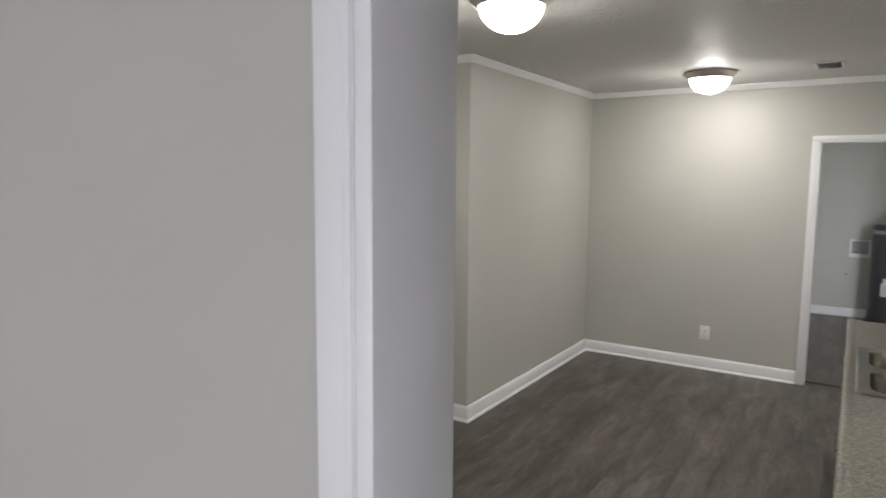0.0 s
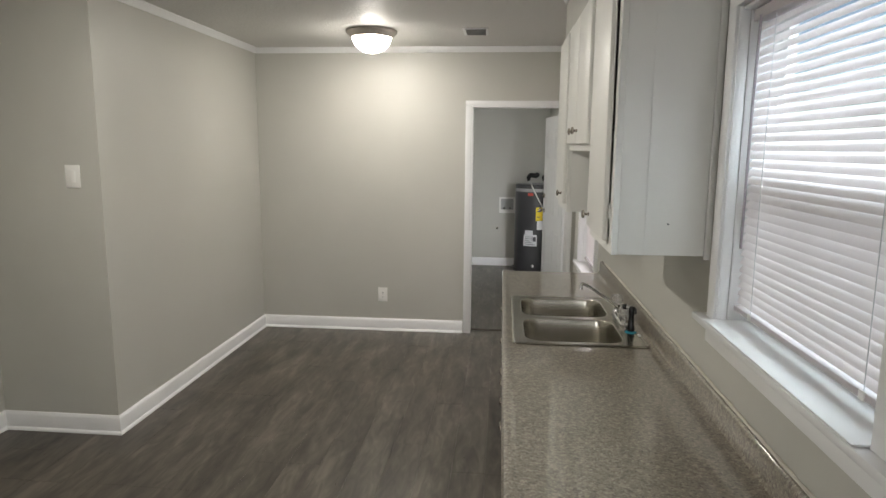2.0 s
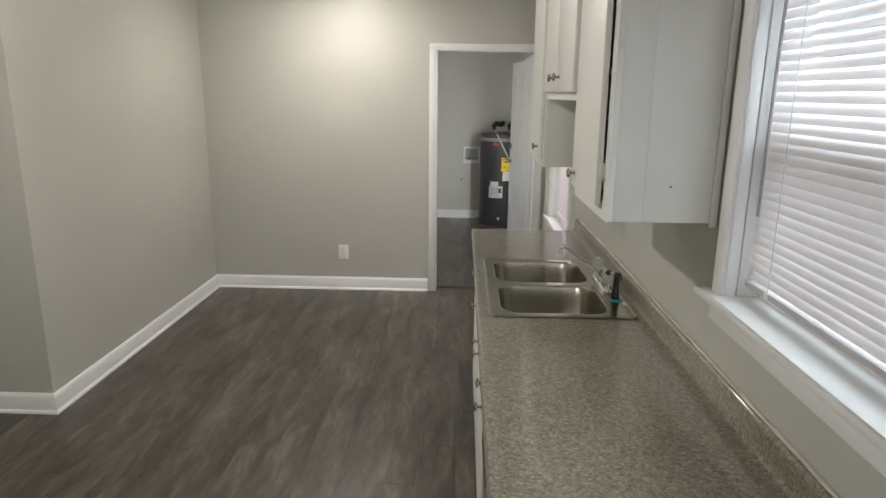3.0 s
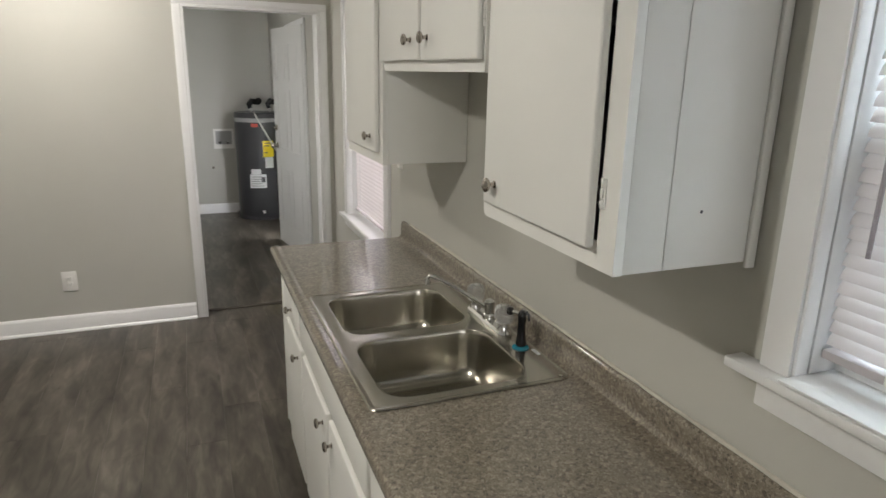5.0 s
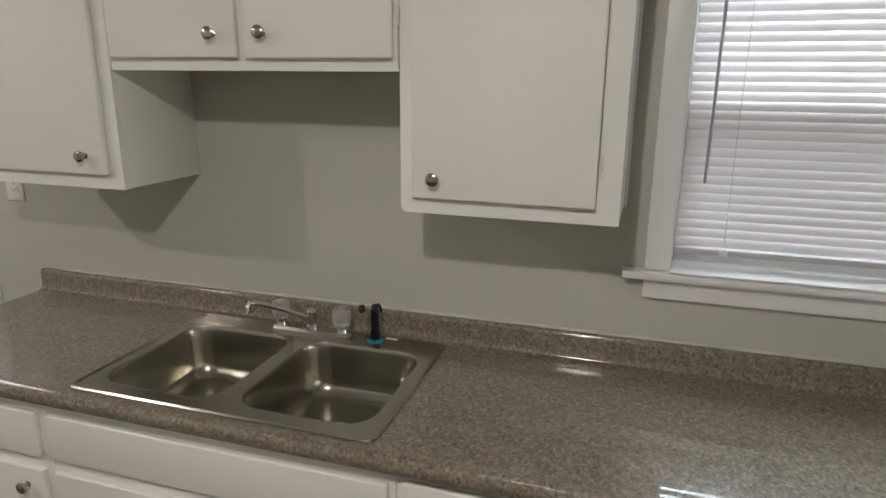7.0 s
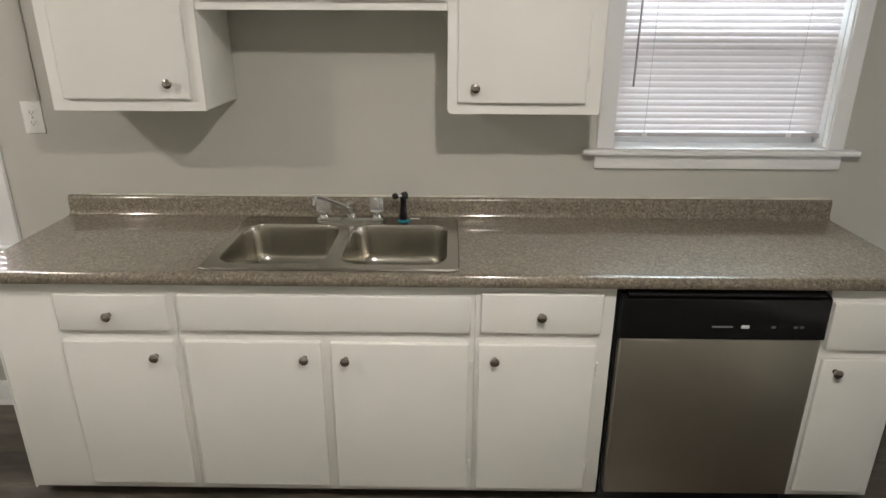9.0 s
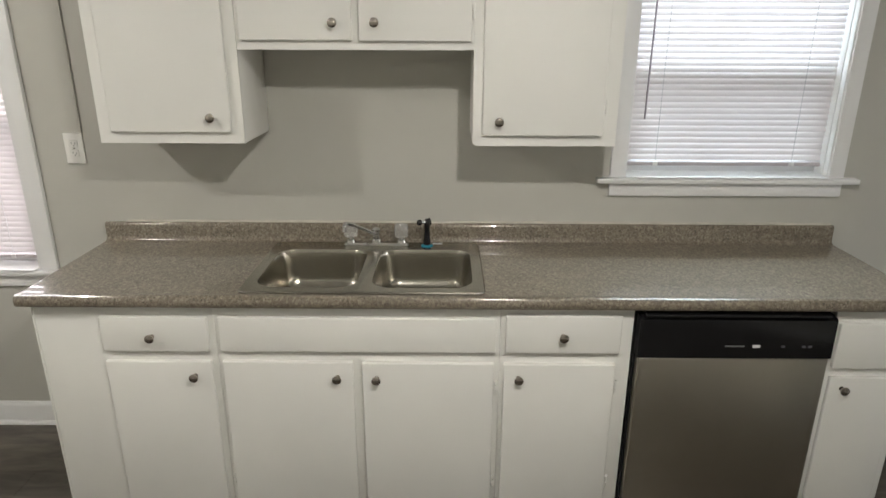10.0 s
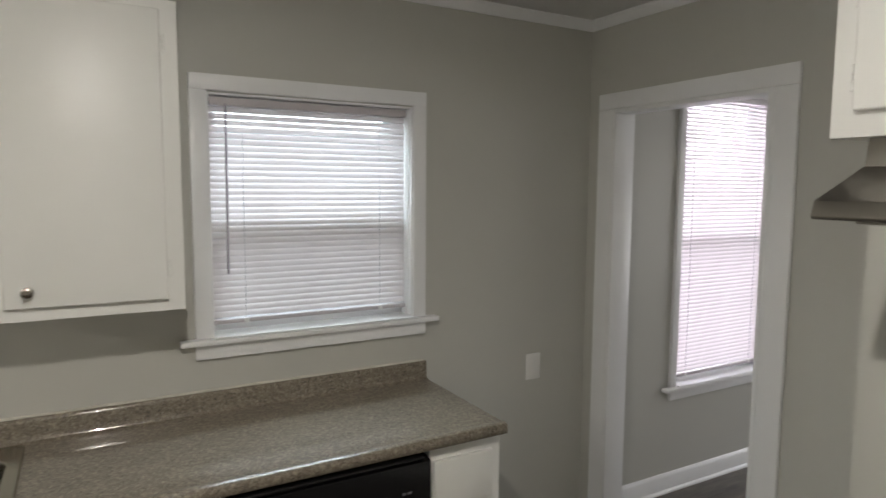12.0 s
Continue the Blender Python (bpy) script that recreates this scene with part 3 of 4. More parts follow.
def front(name, parent, face, y0, y1, z0, z1, knob=None, hinges=(), hinge_y=None, thick=0.019, ajar=0.0):
    """An overlay door or drawer front with its knob and painted hinges."""
    bm = block(face - thick, face - 0.0005, y0, y1, z0, z1, bevel=0.005, segments=3)
    for v in bm.verts:
        # a warped door stands off its frame, most at the upper hinge corner
        v.co.x -= ajar * (y1 - v.co.y) / (y1 - y0) * (0.55 + 0.45 * (v.co.z - z0) / (z1 - z0))
    ob = part(name, bm, CABINET, parent)
    if knob:
        shared("knob", KNOB, ob, (face - thick + 0.0005, *knob), "satin nickel mushroom knob")
    for z in hinges:
        shared("hinge", HINGE, ob, (face - 0.0005, hinge_y, z), "surface hinge painted over in white")
    return ob


def base_unit(y0, y1, label, end_panel=False):
    ob = thing("base_cabinet", (-0.30, (y0 + y1) / 2, 0), label, "base cabinet", "cabinets under the worktop")
    a, b = y0 + 0.0006, y1 - 0.0006
    part("face_frame", block(-0.600, -0.581, a, b, 0.052, 0.866, bevel=0.0015), CABINET, ob)
    part("side_panel", block(-0.5805, -0.006, a, a + 0.016, 0.052, 0.866, bevel=0.001), CABINET, ob)
    part("side_panel", block(-0.5805, -0.006, b - 0.016, b, 0.052, 0.866, bevel=0.001), CABINET, ob)
    part("bottom_panel", block(-0.5805, -0.006, a + 0.0165, b - 0.0165, 0.052, 0.068, bevel=0.001), CABINET, ob)
    # the dark colour stands in for shade in the recess under the face
    part("toe_kick", block(-0.545, -0.525, y0 + 0.001, y1 - 0.001, 0.001, 0.0515, bevel=0), SHADOW_GAP, ob, "recessed toe kick coloured dark for its shade")
    if end_panel:
        part("corner_strip", block(-0.6035, -0.585, y1 - 0.0006, y1 + 0.006, 0.045, 0.866, bevel=0.002), CABINET, ob)
    return ob


F = -0.600
unit = base_unit(3.900, 4.510, "white painted base cabinet with one drawer and one door", True)
front("drawer_front", unit, F, 3.920, 4.284, 0.699, 0.829, (4.110, 0.758))
front("door", unit, F, 3.918, 4.286, 0.083, 0.662, (3.978, 0.609))
unit = base_unit(2.925, 3.900, "white painted sink cabinet with two doors and a false drawer panel")
front("false_drawer", unit, F, 2.940, 3.884, 0.701, 0.830)
front("door", unit, F, 3.431, 3.882, 0.081, 0.663, (3.485, 0.606), (0.56, 0.165), 3.889)
front("door", unit, F, 2.944, 3.400, 0.076, 0.661, (3.350, 0.603), (0.56, 0.165), 2.936)
unit = base_unit(2.474, 2.925, "white painted base cabinet with one drawer and one door")
front("drawer_front", unit, F, 2.517, 2.907, 0.702, 0.843, (2.714, 0.769))
front("door", unit, F, 2.526, 2.911, 0.077, 0.660, (2.859, 0.607), (0.565, 0.17), 2.517)
unit = base_unit(1.506, 1.796, "narrow white painted base cabinet beside the dishwasher")
front("drawer_front", unit, F, 1.546, 1.785, 0.651, 0.819)
front("door", unit, F, 1.540, 1.783, 0.080, 0.617, (1.738, 0.575), (0.50, 0.13), 1.533)


def round_edge(bm, y, z, r):
    """Rounds the one edge along x at (y, z)."""
    geom = [e for e in bm.edges if all(abs(v.co.y - y) < 1e-5 and abs(v.co.z - z) < 1e-5 for v in e.verts)]
    bmesh.ops.bevel(bm, geom=geom, offset=r, segments=5, affect="EDGES", profile=0.5)
    return bm


def upper_unit(y0, y1, z0, face, doors, label, gap_side=0.0, strip=False):
    """A wall cabinet: back, sides, shelf and a face frame with real openings behind the doors."""
    top = 2.300
    ob = thing("wall_cabinet", (-0.156, (y0 + y1) / 2, z0), label, "wall cabinet", "cabinets over the worktop")
    a, b = y0 + 0.0006, y1 - 0.0006
    carcass = [(face + 0.019, -0.002, a, a + 0.018, z0, top), (face + 0.019, -0.002, b - 0.018, b, z0, top),
               (face + 0.019, -0.002, a + 0.0185, b - 0.0185, z0 + 0.004, z0 + 0.020), (face + 0.019, -0.002, a + 0.0185, b - 0.0185, top - 0.02, top),
               (-0.010, -0.002, a + 0.0185, b - 0.0185, z0 + 0.0205, top - 0.0205), (-0.27, -0.011, a + 0.0185, b - 0.0185, z0 + 0.40, z0 + 0.418)]
    for name, dims in zip(("side_panel", "side_panel", "bottom_panel", "top_panel", "back_panel", "shelf"), carcass):
        rounds = strip and name == "side_panel" and dims[3] == b
        part(name, round_edge(block(*dims, bevel=0), b, z0, 0.015) if rounds else block(*dims, bevel=0.001), CABINET, ob)
    frame_bm = wall_mesh("x", face, face + 0.0185, a, b, z0 - 0.001, top, [(d[0] + 0.012 - gap_side, d[1] - 0.012, d[2] + 0.012, d[3] - 0.012) for d in doors])
    part("face_frame", round_edge(frame_bm, b, z0 - 0.001, 0.017) if strip else frame_bm, CABINET, ob)
    for d0, d1, e0, e1, knob, hinge_y in doors:
        front("door", ob, face, d0, d1, e0, e1, knob, (e0 + 0.095, e1 - 0.095), hinge_y, ajar=0.0075 if gap_side else 0.0)
    if strip:
        part("scribe_strip", block(-0.022, -0.002, y0 - 0.009, y0, z0 - 0.010, top, bevel=0.002), CABINET, ob)
        part("screw_hole", turned([(0.0, -0.0006), (0.003, -0.0006), (0.003, 0.0006), (0.0, 0.0008)], Matrix.Translation((-0.135, y0 - 0.0014, z0 + 0.10)) @ Matrix.Rotation(radians(90), 4, "X"), 10), INK, ob, "small dark screw hole")
        part("side_panel", block(-0.205, -0.023, y0 - 0.0012, y0 + 0.0003, z0 + 0.001, top, bevel=0.001), CABINET, ob)
    return ob


upper_unit(2.514, 3.021, 1.360, -0.305, [(2.566, 2.988, 1.397, 2.268, (2.930, 1.446), 2.556)], "white painted wall cabinet beside the window, door slightly ajar", 0.0125, True)
upper_unit(3.021, 3.823, 1.684, -0.314, [(3.030, 3.407, 1.711, 2.268, (3.353, 1.770), 3.023), (3.430, 3.839 - 0.030, 1.713, 2.268, (3.491, 1.769), 3.814)], "white painted wall cabinet with two short doors over the sink")
upper_unit(3.823, 4.335, 1.367, -0.319, [(3.862, 4.286, 1.406, 2.268, (3.926, 1.458), 4.293)], "white painted wall cabinet with one tall door")

# ---- worktop ----
TOP = 0.908
NOSE = [(-0.575, 0.870), (-0.630, 0.870), (-0.637, 0.873), (-0.641, 0.880), (-0.642, 0.892), (-0.640, 0.903), (-0.634, 0.910), (-0.624, 0.9125), (-0.612, 0.911), (-0.600, TOP), (-0.575, TOP)]
COVE = [(-0.062, TOP), (-0.040, 0.909), (-0.030, 0.913), (-0.025, 0.921), (-0.0235, 0.935), (-0.0235, 0.972), (-0.021, 0.981), (-0.015, 0.986), (-0.004, 0.986), (-0.003, 0.870), (-0.062, 0.870)]
worktop = thing("worktop", (-0.32, 3.02, 0.87), "grey-brown speckled laminate worktop with rolled front edge and splashback", "worktop")
slab = bmesh.new()
for y0, y1 in ((1.500, 2.990), (3.804, 4.540)):
    extrude_y(slab, NOSE[:-1] + [(-0.599, TOP)] + COVE[:-1] + [(-0.062, 0.870)], y0, y1)
extrude_y(slab, NOSE, 2.990, 3.804)
extrude_y(slab, COVE, 2.990, 3.804)
part("slab", slab, LAMINATE, worktop)
part("caulk_line", tube(bmesh.new(), [(-0.006, 1.51 + 0.06 * i, 0.988 + 0.0016 * math.sin(i * 1.9) * math.sin(i * 0.37)) for i in range(50)], [0.0052 + 0.0012 * math.sin(i * 2.3) for i in range(50)], 8), CAULK, worktop, "uneven yellowed caulk")


# ---- sink ----
def rounded(x0, x1, y0, y1, r, z, n=6):
    pts = []
    for cx, cy, start in ((x1 - r, y1 - r, 0), (x0 + r, y1 - r, 90), (x0 + r, y0 + r, 180), (x1 - r, y0 + r, 270)):
        for i in range(n + 1):
            a = radians(start + 90 * i / n)
            pts.append((cx + r * math.cos(a), cy + r * math.sin(a), z))
    return pts


def loop(bm, pts):
    vs = [bm.verts.new(p) for p in pts]
    es = [bm.edges.new((vs[i], vs[(i + 1) % len(vs)])) for i in range(len(vs))]
    return vs, es


def bridge(bm, a, b):
    n = len(a)
    for i in range(n):
        bm.faces.new((a[i], a[(i + 1) % n], b[(i + 1) % n], b[i]))


SINK = (-0.597, -0.048, 2.977, 3.817)
BOWLS = ((-0.548, -0.140, 3.420, 3.778), (-0.548, -0.140, 3.016, 3.374))
sink = thing("kitchen_sink", (-0.32, 3.397, 0.73), "stainless steel double-bowl drop-in sink", "sink")
bm = bmesh.new()
x0, x1, y0, y1 = SINK
under, _ = loop(bm, rounded(x0 + 0.003, x1 - 0.003, y0 + 0.003, y1 - 0.003, 0.022, 0.9086))
outer, _ = loop(bm, rounded(x0, x1, y0, y1, 0.024, 0.9100))
crest, _ = loop(bm, rounded(x0 + 0.004, x1 - 0.004, y0 + 0.004, y1 - 0.004, 0.022, 0.9145))
inner, inner_edges = loop(bm, rounded(x0 + 0.012, x1 - 0.012, y0 + 0.012, y1 - 0.012, 0.018, 0.9125))
bridge(bm, under, outer)
bridge(bm, outer, crest)
bridge(bm, crest, inner)
flat, flat_edges = loop(bm, rounded(x0 + 0.016, x1 - 0.016, y0 + 0.016, y1 - 0.016, 0.016, 0.9125))
bridge(bm, inner, flat)
deck_edges = list(flat_edges)
for bx0, bx1, by0, by1 in BOWLS:
    steps = [(-0.004, 0.9125, 0.079), (0.0, 0.9124, 0.075), (0.0016, 0.9118, 0.074), (0.0028, 0.9096, 0.073), (0.0045, 0.900, 0.072), (0.008, 0.880, 0.070), (0.017, 0.812, 0.064), (0.021, 0.790, 0.062), (0.030, 0.772, 0.058), (0.044, 0.761, 0.052), (0.064, 0.756, 0.044), (0.120, 0.753, 0.030)]
    rings = []
    for k, (inset, z, r) in enumerate(steps):
        vs, es = loop(bm, rounded(bx0 + inset, bx1 - inset, by0 + inset, by1 - inset, r, z))
        rings.append(vs)
        if k == 0:
            deck_edges += es
    for a, b in zip(rings, rings[1:]):
        bridge(bm, a, b)
    bm.faces.new(rings[-1])
bmesh.ops.triangle_fill(bm, edges=deck_edges, use_beauty=True)
part("basin", bm, STEEL, sink)
for bx0, bx1, by0, by1 in BOWLS:
    c = Matrix.Translation(((bx0 + bx1) / 2, (by0 + by1) / 2, 0.7535))
    drain = part("drain", turned([(0.020, 0.001), (0.036, 0.0005), (0.040, 0.0025), (0.047, 0.0035), (0.052, 0.0020), (0.053, 0.0)], c, 28), CHROME, sink, "chrome basket strainer")
    holes = bmesh.new()
    for i in range(10):
        a = 2 * math.pi * i / 10
        lathe(holes, [(0.0, 0.0), (0.0032, 0.0), (0.0032, 0.0022), (0.0, 0.0022)], c @ Matrix.Translation((0.026 * math.cos(a), 0.026 * math.sin(a), 0.0005)), 8)
    part("strainer_hole", holes, BLACK, drain)
    part("strainer_knob", turned([(0.0, 0.0), (0.007, 0.0), (0.005, 0.006), (0.007, 0.010), (0.0, 0.013)], c, 14), CHROME, drain)
for x, y in ((-0.070, 2.995), (-0.070, 3.800)):
    bm = bmesh.new()
    lathe(bm, [(0.0, 0.0), (0.008, 0.0), (0.008, 0.002), (0.0, 0.004)], Matrix.Translation((x, y, 0.9122)), 12)
    part("rim_clip", bm, STEEL, sink)

# ---- faucet and sprayer ----
FX = -0.094
faucet = thing("kitchen_faucet", (FX, 3.396, 0.9125), "chrome two-handle faucet with clear acrylic knobs", "faucet")
plate = bmesh.new()
low, _ = loop(plate, rounded(FX - 0.024, FX + 0.022, 3.262, 3.530, 0.0225, 0.9128))
mid, _ = loop(plate, rounded(FX - 0.024, FX + 0.022, 3.262, 3.530, 0.0225, 0.922))
high, _ = loop(plate, rounded(FX - 0.018, FX + 0.016, 3.268, 3.524, 0.0165, 0.930))
bridge(plate, low, mid)
bridge(plate, mid, high)
plate.faces.new(high)
plate.faces.new(low)
part("base_plate", plate, CHROME, faucet)
part("spout_hub", turned([(0.022, 0.928), (0.020, 0.940), (0.015, 0.945), (0.014, 0.965), (0.016, 0.972), (0.0165, 0.984), (0.010, 0.990), (0.0, 0.991)], Matrix.Translation((FX, 3.396, 0)), 20), CHROME, faucet)
spout = curve_points((FX, 3.396, 0.962), (FX - 0.045, 3.423, 0.986), (-0.20, 3.462, 1.032), (-0.250, 3.488, 1.053), 12)
spout += [Vector((-0.262, 3.494, 1.056)), Vector((-0.267, 3.4965, 1.046)), Vector((-0.267, 3.4965, 1.028))]
part("spout", tube(bmesh.new(), spout, [0.0095, 0.0088, 0.0080] + [0.0072] * 9 + [0.0078, 0.0092, 0.0098], 14), CHROME, faucet)
for y in (3.294, 3.500):
    stem = part("handle_stem", turned([(0.020, 0.928), (0.017, 0.940), (0.010, 0.944), (0.009, 0.952), (0.0, 0.952)], Matrix.Translation((FX, y, 0)), 18), CHROME, faucet)
    bm = bmesh.new()
    seg = 24
    rings = []
    for r, z in ((0.018, 0.951), (0.026, 0.954), (0.0290, 0.968), (0.0290, 0.992), (0.0255, 1.002), (0.017, 1.0065)):
        rings.append([bm.verts.new((FX + r * (1 - 0.10 * (i % 3 == 0)) * math.cos(2 * math.pi * i / seg), y + r * (1 - 0.10 * (i % 3 == 0)) * math.sin(2 * math.pi * i / seg), z)) for i in range(seg)])
    for a, b in zip(rings, rings[1:]):
        bridge(bm, a, b)
    bm.faces.new(rings[0])
    bm.faces.new(rings[-1])
    part("handle", bm, ACRYLIC, faucet, "clear fluted acrylic handle")
    part("handle_cap", turned([(0.0, 1.0070), (0.008, 1.0070), (0.007, 1.0090), (0.0, 1.0095)], Matrix.Translation((FX, y, 0)), 14), CHROME, faucet)

sprayer = thing("side_sprayer", (-0.089, 3.190, 0.9125), "black plastic side sprayer with a blue film ring", "sprayer")
at = Matrix.Translation((-0.089, 3.190, 0))
part("base_ring", turned([(0.0255, 0.9128), (0.0250, 0.9150), (0.0200, 0.9172), (0.014, 0.9190), (0.0, 0.9195)], at, 20), CYAN, sprayer, "blue plastic film ring")
part("body", turned([(0.0150, 0.9196), (0.0155, 0.930), (0.0125, 0.950), (0.0112, 0.985), (0.0122, 1.008), (0.0115, 1.020), (0.006, 1.027), (0.0, 1.028)], at, 18), BLACK, sprayer)
part("nozzle_stem", tube(bmesh.new(), [(-0.091, 3.192, 1.014), (-0.100, 3.203, 1.017), (-0.109, 3.214, 1.018)], 0.0058, 12), CHROME, sprayer, "short chrome nozzle stem")
part("nozzle", tube(bmesh.new(), [(-0.1085, 3.2135, 1.018), (-0.1105, 3.216, 1.0182), (-0.116, 3.2225, 1.018), (-0.118, 3.225, 1.018)], [0.0095, 0.0122, 0.0122, 0.0100], 14), BLACK, sprayer)
part("trigger", tube(bmesh.new(), [(-0.082, 3.183, 1.026), (-0.076, 3.177, 1.016), (-0.074, 3.175, 0.998)], [0.005, 0.0045, 0.003], 8), BLACK, sprayer)

single("paper_sticker", block(-0.068, -0.056, 3.128, 3.166, 0.9128, 0.9134, bevel=0), PAPER, "small white paper sticker on the steel sink deck", "sticker")

# ---- dishwasher ----
dishwasher = thing("dishwasher", (-0.31, 2.135, 0), "stainless steel dishwasher with a black control panel", "dishwasher")
part("body", block(-0.585, -0.02, 1.806, 2.464, 0.012, 0.862, bevel=0.002), BLACK, dishwasher)
part("door_panel", block(-0.628, -0.586, 1.810, 2.456, 0.075, 0.694, bevel=0.006, segments=3), STEEL_PANEL, dishwasher, "brushed stainless door panel")
control = part("control_panel", extrude_y(bmesh.new(), [(-0.586, 0.6955), (-0.630, 0.6955), (-0.632, 0.700), (-0.630, 0.835), (-0.622, 0.842), (-0.600, 0.846), (-0.586, 0.846)], 1.806, 2.462), BLACK, dishwasher, "glossy black control panel")
part("handle_lip", block(-0.636, -0.600, 1.830, 2.445, 0.8462, 0.858, bevel=0.004), BLACK, control)
part("kick_plate", block(-0.575, -0.560, 1.810, 2.462, 0.001, 0.0715, bevel=0.002), BLACK, dishwasher)
part("badge", blocks((-0.6330, -0.6312, 2.105, 2.170, 0.7390, 0.7440)), PRINT, control, "small grey lettering bar")
part("start_button", block(-0.6335, -0.6312, 2.052, 2.078, 0.736, 0.747, bevel=0.001), PAPER, control, "small white button label")
for y in (1.975, 1.905, 1.885):
    part("indicator", block(-0.6327, -0.6312, y - 0.007, y + 0.007, 0.737, 0.745, bevel=0.0005), INK, control)

# ---- range hood and its cabinet ----
CAB_Y = RANGE_Y + 0.315
hood_cabinet = thing("hood_cabinet", (-2.06, RANGE_Y + 0.16, 1.86), "white painted wall cabinet above the range hood", "wall cabinet")
part("body", block(-2.440, -1.682, RANGE_Y + 0.002, CAB_Y, 1.850, 2.300, bevel=0.002), CABINET, hood_cabinet)
NHINGE = finish(blocks((-0.006, 0.006, 0.0, 0.003, -0.026, 0.026), (-0.003, 0.003, 0.001, 0.007, -0.025, -0.008), (-0.003, 0.003, 0.001, 0.007, -0.006, 0.006), (-0.003, 0.003, 0.001, 0.007, 0.008, 0.025), bevel=0.0008), "hinge", CABINET)
NKNOB = finish(turned([(0.0085, 0.0), (0.0052, 0.004), (0.0050, 0.012), (0.0145, 0.018), (0.0160, 0.021), (0.0110, 0.0275), (0.0, 0.0290)], NORTH, 20), "knob", NICKEL)
for x0, x1, hx, kx in ((-2.052, -1.730, -1.722, -2.00), (-2.395, -2.070, -2.403, -2.12)):
    leaf = part("door", block(x0, x1, CAB_Y + 0.0005, CAB_Y + 0.019, 1.900, 2.265, bevel=0.005, segments=3), CABINET, hood_cabinet)
    for z in (1.965, 2.125):
        shared("hinge", NHINGE, leaf, (hx, CAB_Y + 0.0005, z), "surface hinge painted over in white")
    shared("knob", NKNOB, leaf, (kx, CAB_Y + 0.0185, 1.945), "satin nickel mushroom knob")

hood = thing("range_hood", (-2.09, RANGE_Y + 0.24, 1.68), "stainless steel under-cabinet range hood", "range hood")
bm = bmesh.new()
y0 = RANGE_Y + 0.003
profile = [(y0, 1.694), (y0 + 0.480, 1.694), (y0 + 0.484, 1.700), (y0 + 0.476, 1.728), (y0 + 0.335, 1.785), (y0 + 0.312, 1.792), (y0 + 0.306, 1.8485), (y0, 1.8485)]
ends = []
for x in (-1.754, -2.440):
    ends.append([bm.verts.new((x, y, z)) for y, z in profile])
bridge(bm, ends[0], ends[1])
bm.faces.new(ends[0])
bm.faces.new(ends[1])
bmesh.ops.bevel(bm, geom=bm.edges[:], offset=0.002, segments=2, affect="EDGES", profile=0.5)
part("canopy", bm, HOOD_STEEL, hood)
part("filter", block(-2.37, -1.80, y0 + 0.05, y0 + 0.42, 1.686, 1.6935, bevel=0.002), HOOD_STEEL, hood, "aluminium grease filter")


# ---- ceiling lamps and vent ----
def flush_lamp(x, y, glow):
    ob = thing("ceiling_lamp", (x, y, CEIL - 0.165), "lit flush-mount ceiling lamp, nickel rim and frosted glass bowl", "ceiling lamp", "lamps on the kitchen ceiling")
    at = Matrix.Translation((x, y, CEIL))
    part("rim", turned([(0.150, -0.050), (0.157, -0.052), (0.163, -0.046), (0.170, -0.037), (0.180, -0.028), (0.191, -0.018), (0.194, -0.008), (0.190, -0.0005), (0.120, -0.0005), (0.120, -0.036)], at, 48), LAMP_RIM, ob, "brushed nickel rim")
    dome = [(0.149 * math.cos(radians(a)), -0.040 - 0.122 * math.sin(radians(a))) for a in range(0, 90, 9)] + [(0.0, -0.162)]
    part("bowl", turned(dome, at, 48), glow, ob, "lit frosted glass bowl")
    return ob


flush_lamp(-2.020, 2.745, GLOWS["kitchen"])
flush_lamp(-1.660, 5.385, GLOWS["dining"])

vent = thing("ceiling_vent", (-0.875, 5.428, CEIL - 0.012), "grey metal ceiling vent with angled slats", "vent")
part("frame", blocks((-0.968, -0.948, 5.295, 5.560, CEIL - 0.009, CEIL - 0.0005), (-0.802, -0.782, 5.295, 5.560, CEIL - 0.009, CEIL - 0.0005), (-0.9475, -0.8025, 5.295, 5.315, CEIL - 0.009, CEIL - 0.0005), (-0.9475, -0.8025, 5.540, 5.560, CEIL - 0.009, CEIL - 0.0005), bevel=0.002), TRIM, vent)
part("backing", block(-0.947, -0.803, 5.316, 5.539, CEIL - 0.003, CEIL - 0.001, bevel=0), INK, vent)
for i in range(9):
    bm = block(-0.946, -0.804, -0.011, 0.011, -0.0012, 0.0012, bevel=0.0005)
    bmesh.ops.transform(bm, matrix=Matrix.Translation((0, 5.329 + i * 0.0248, CEIL - 0.009)) @ Matrix.Rotation(radians(30), 4, "X"), verts=bm.verts)
    part("slat", bm, VENT_TRAY_GREY, vent)


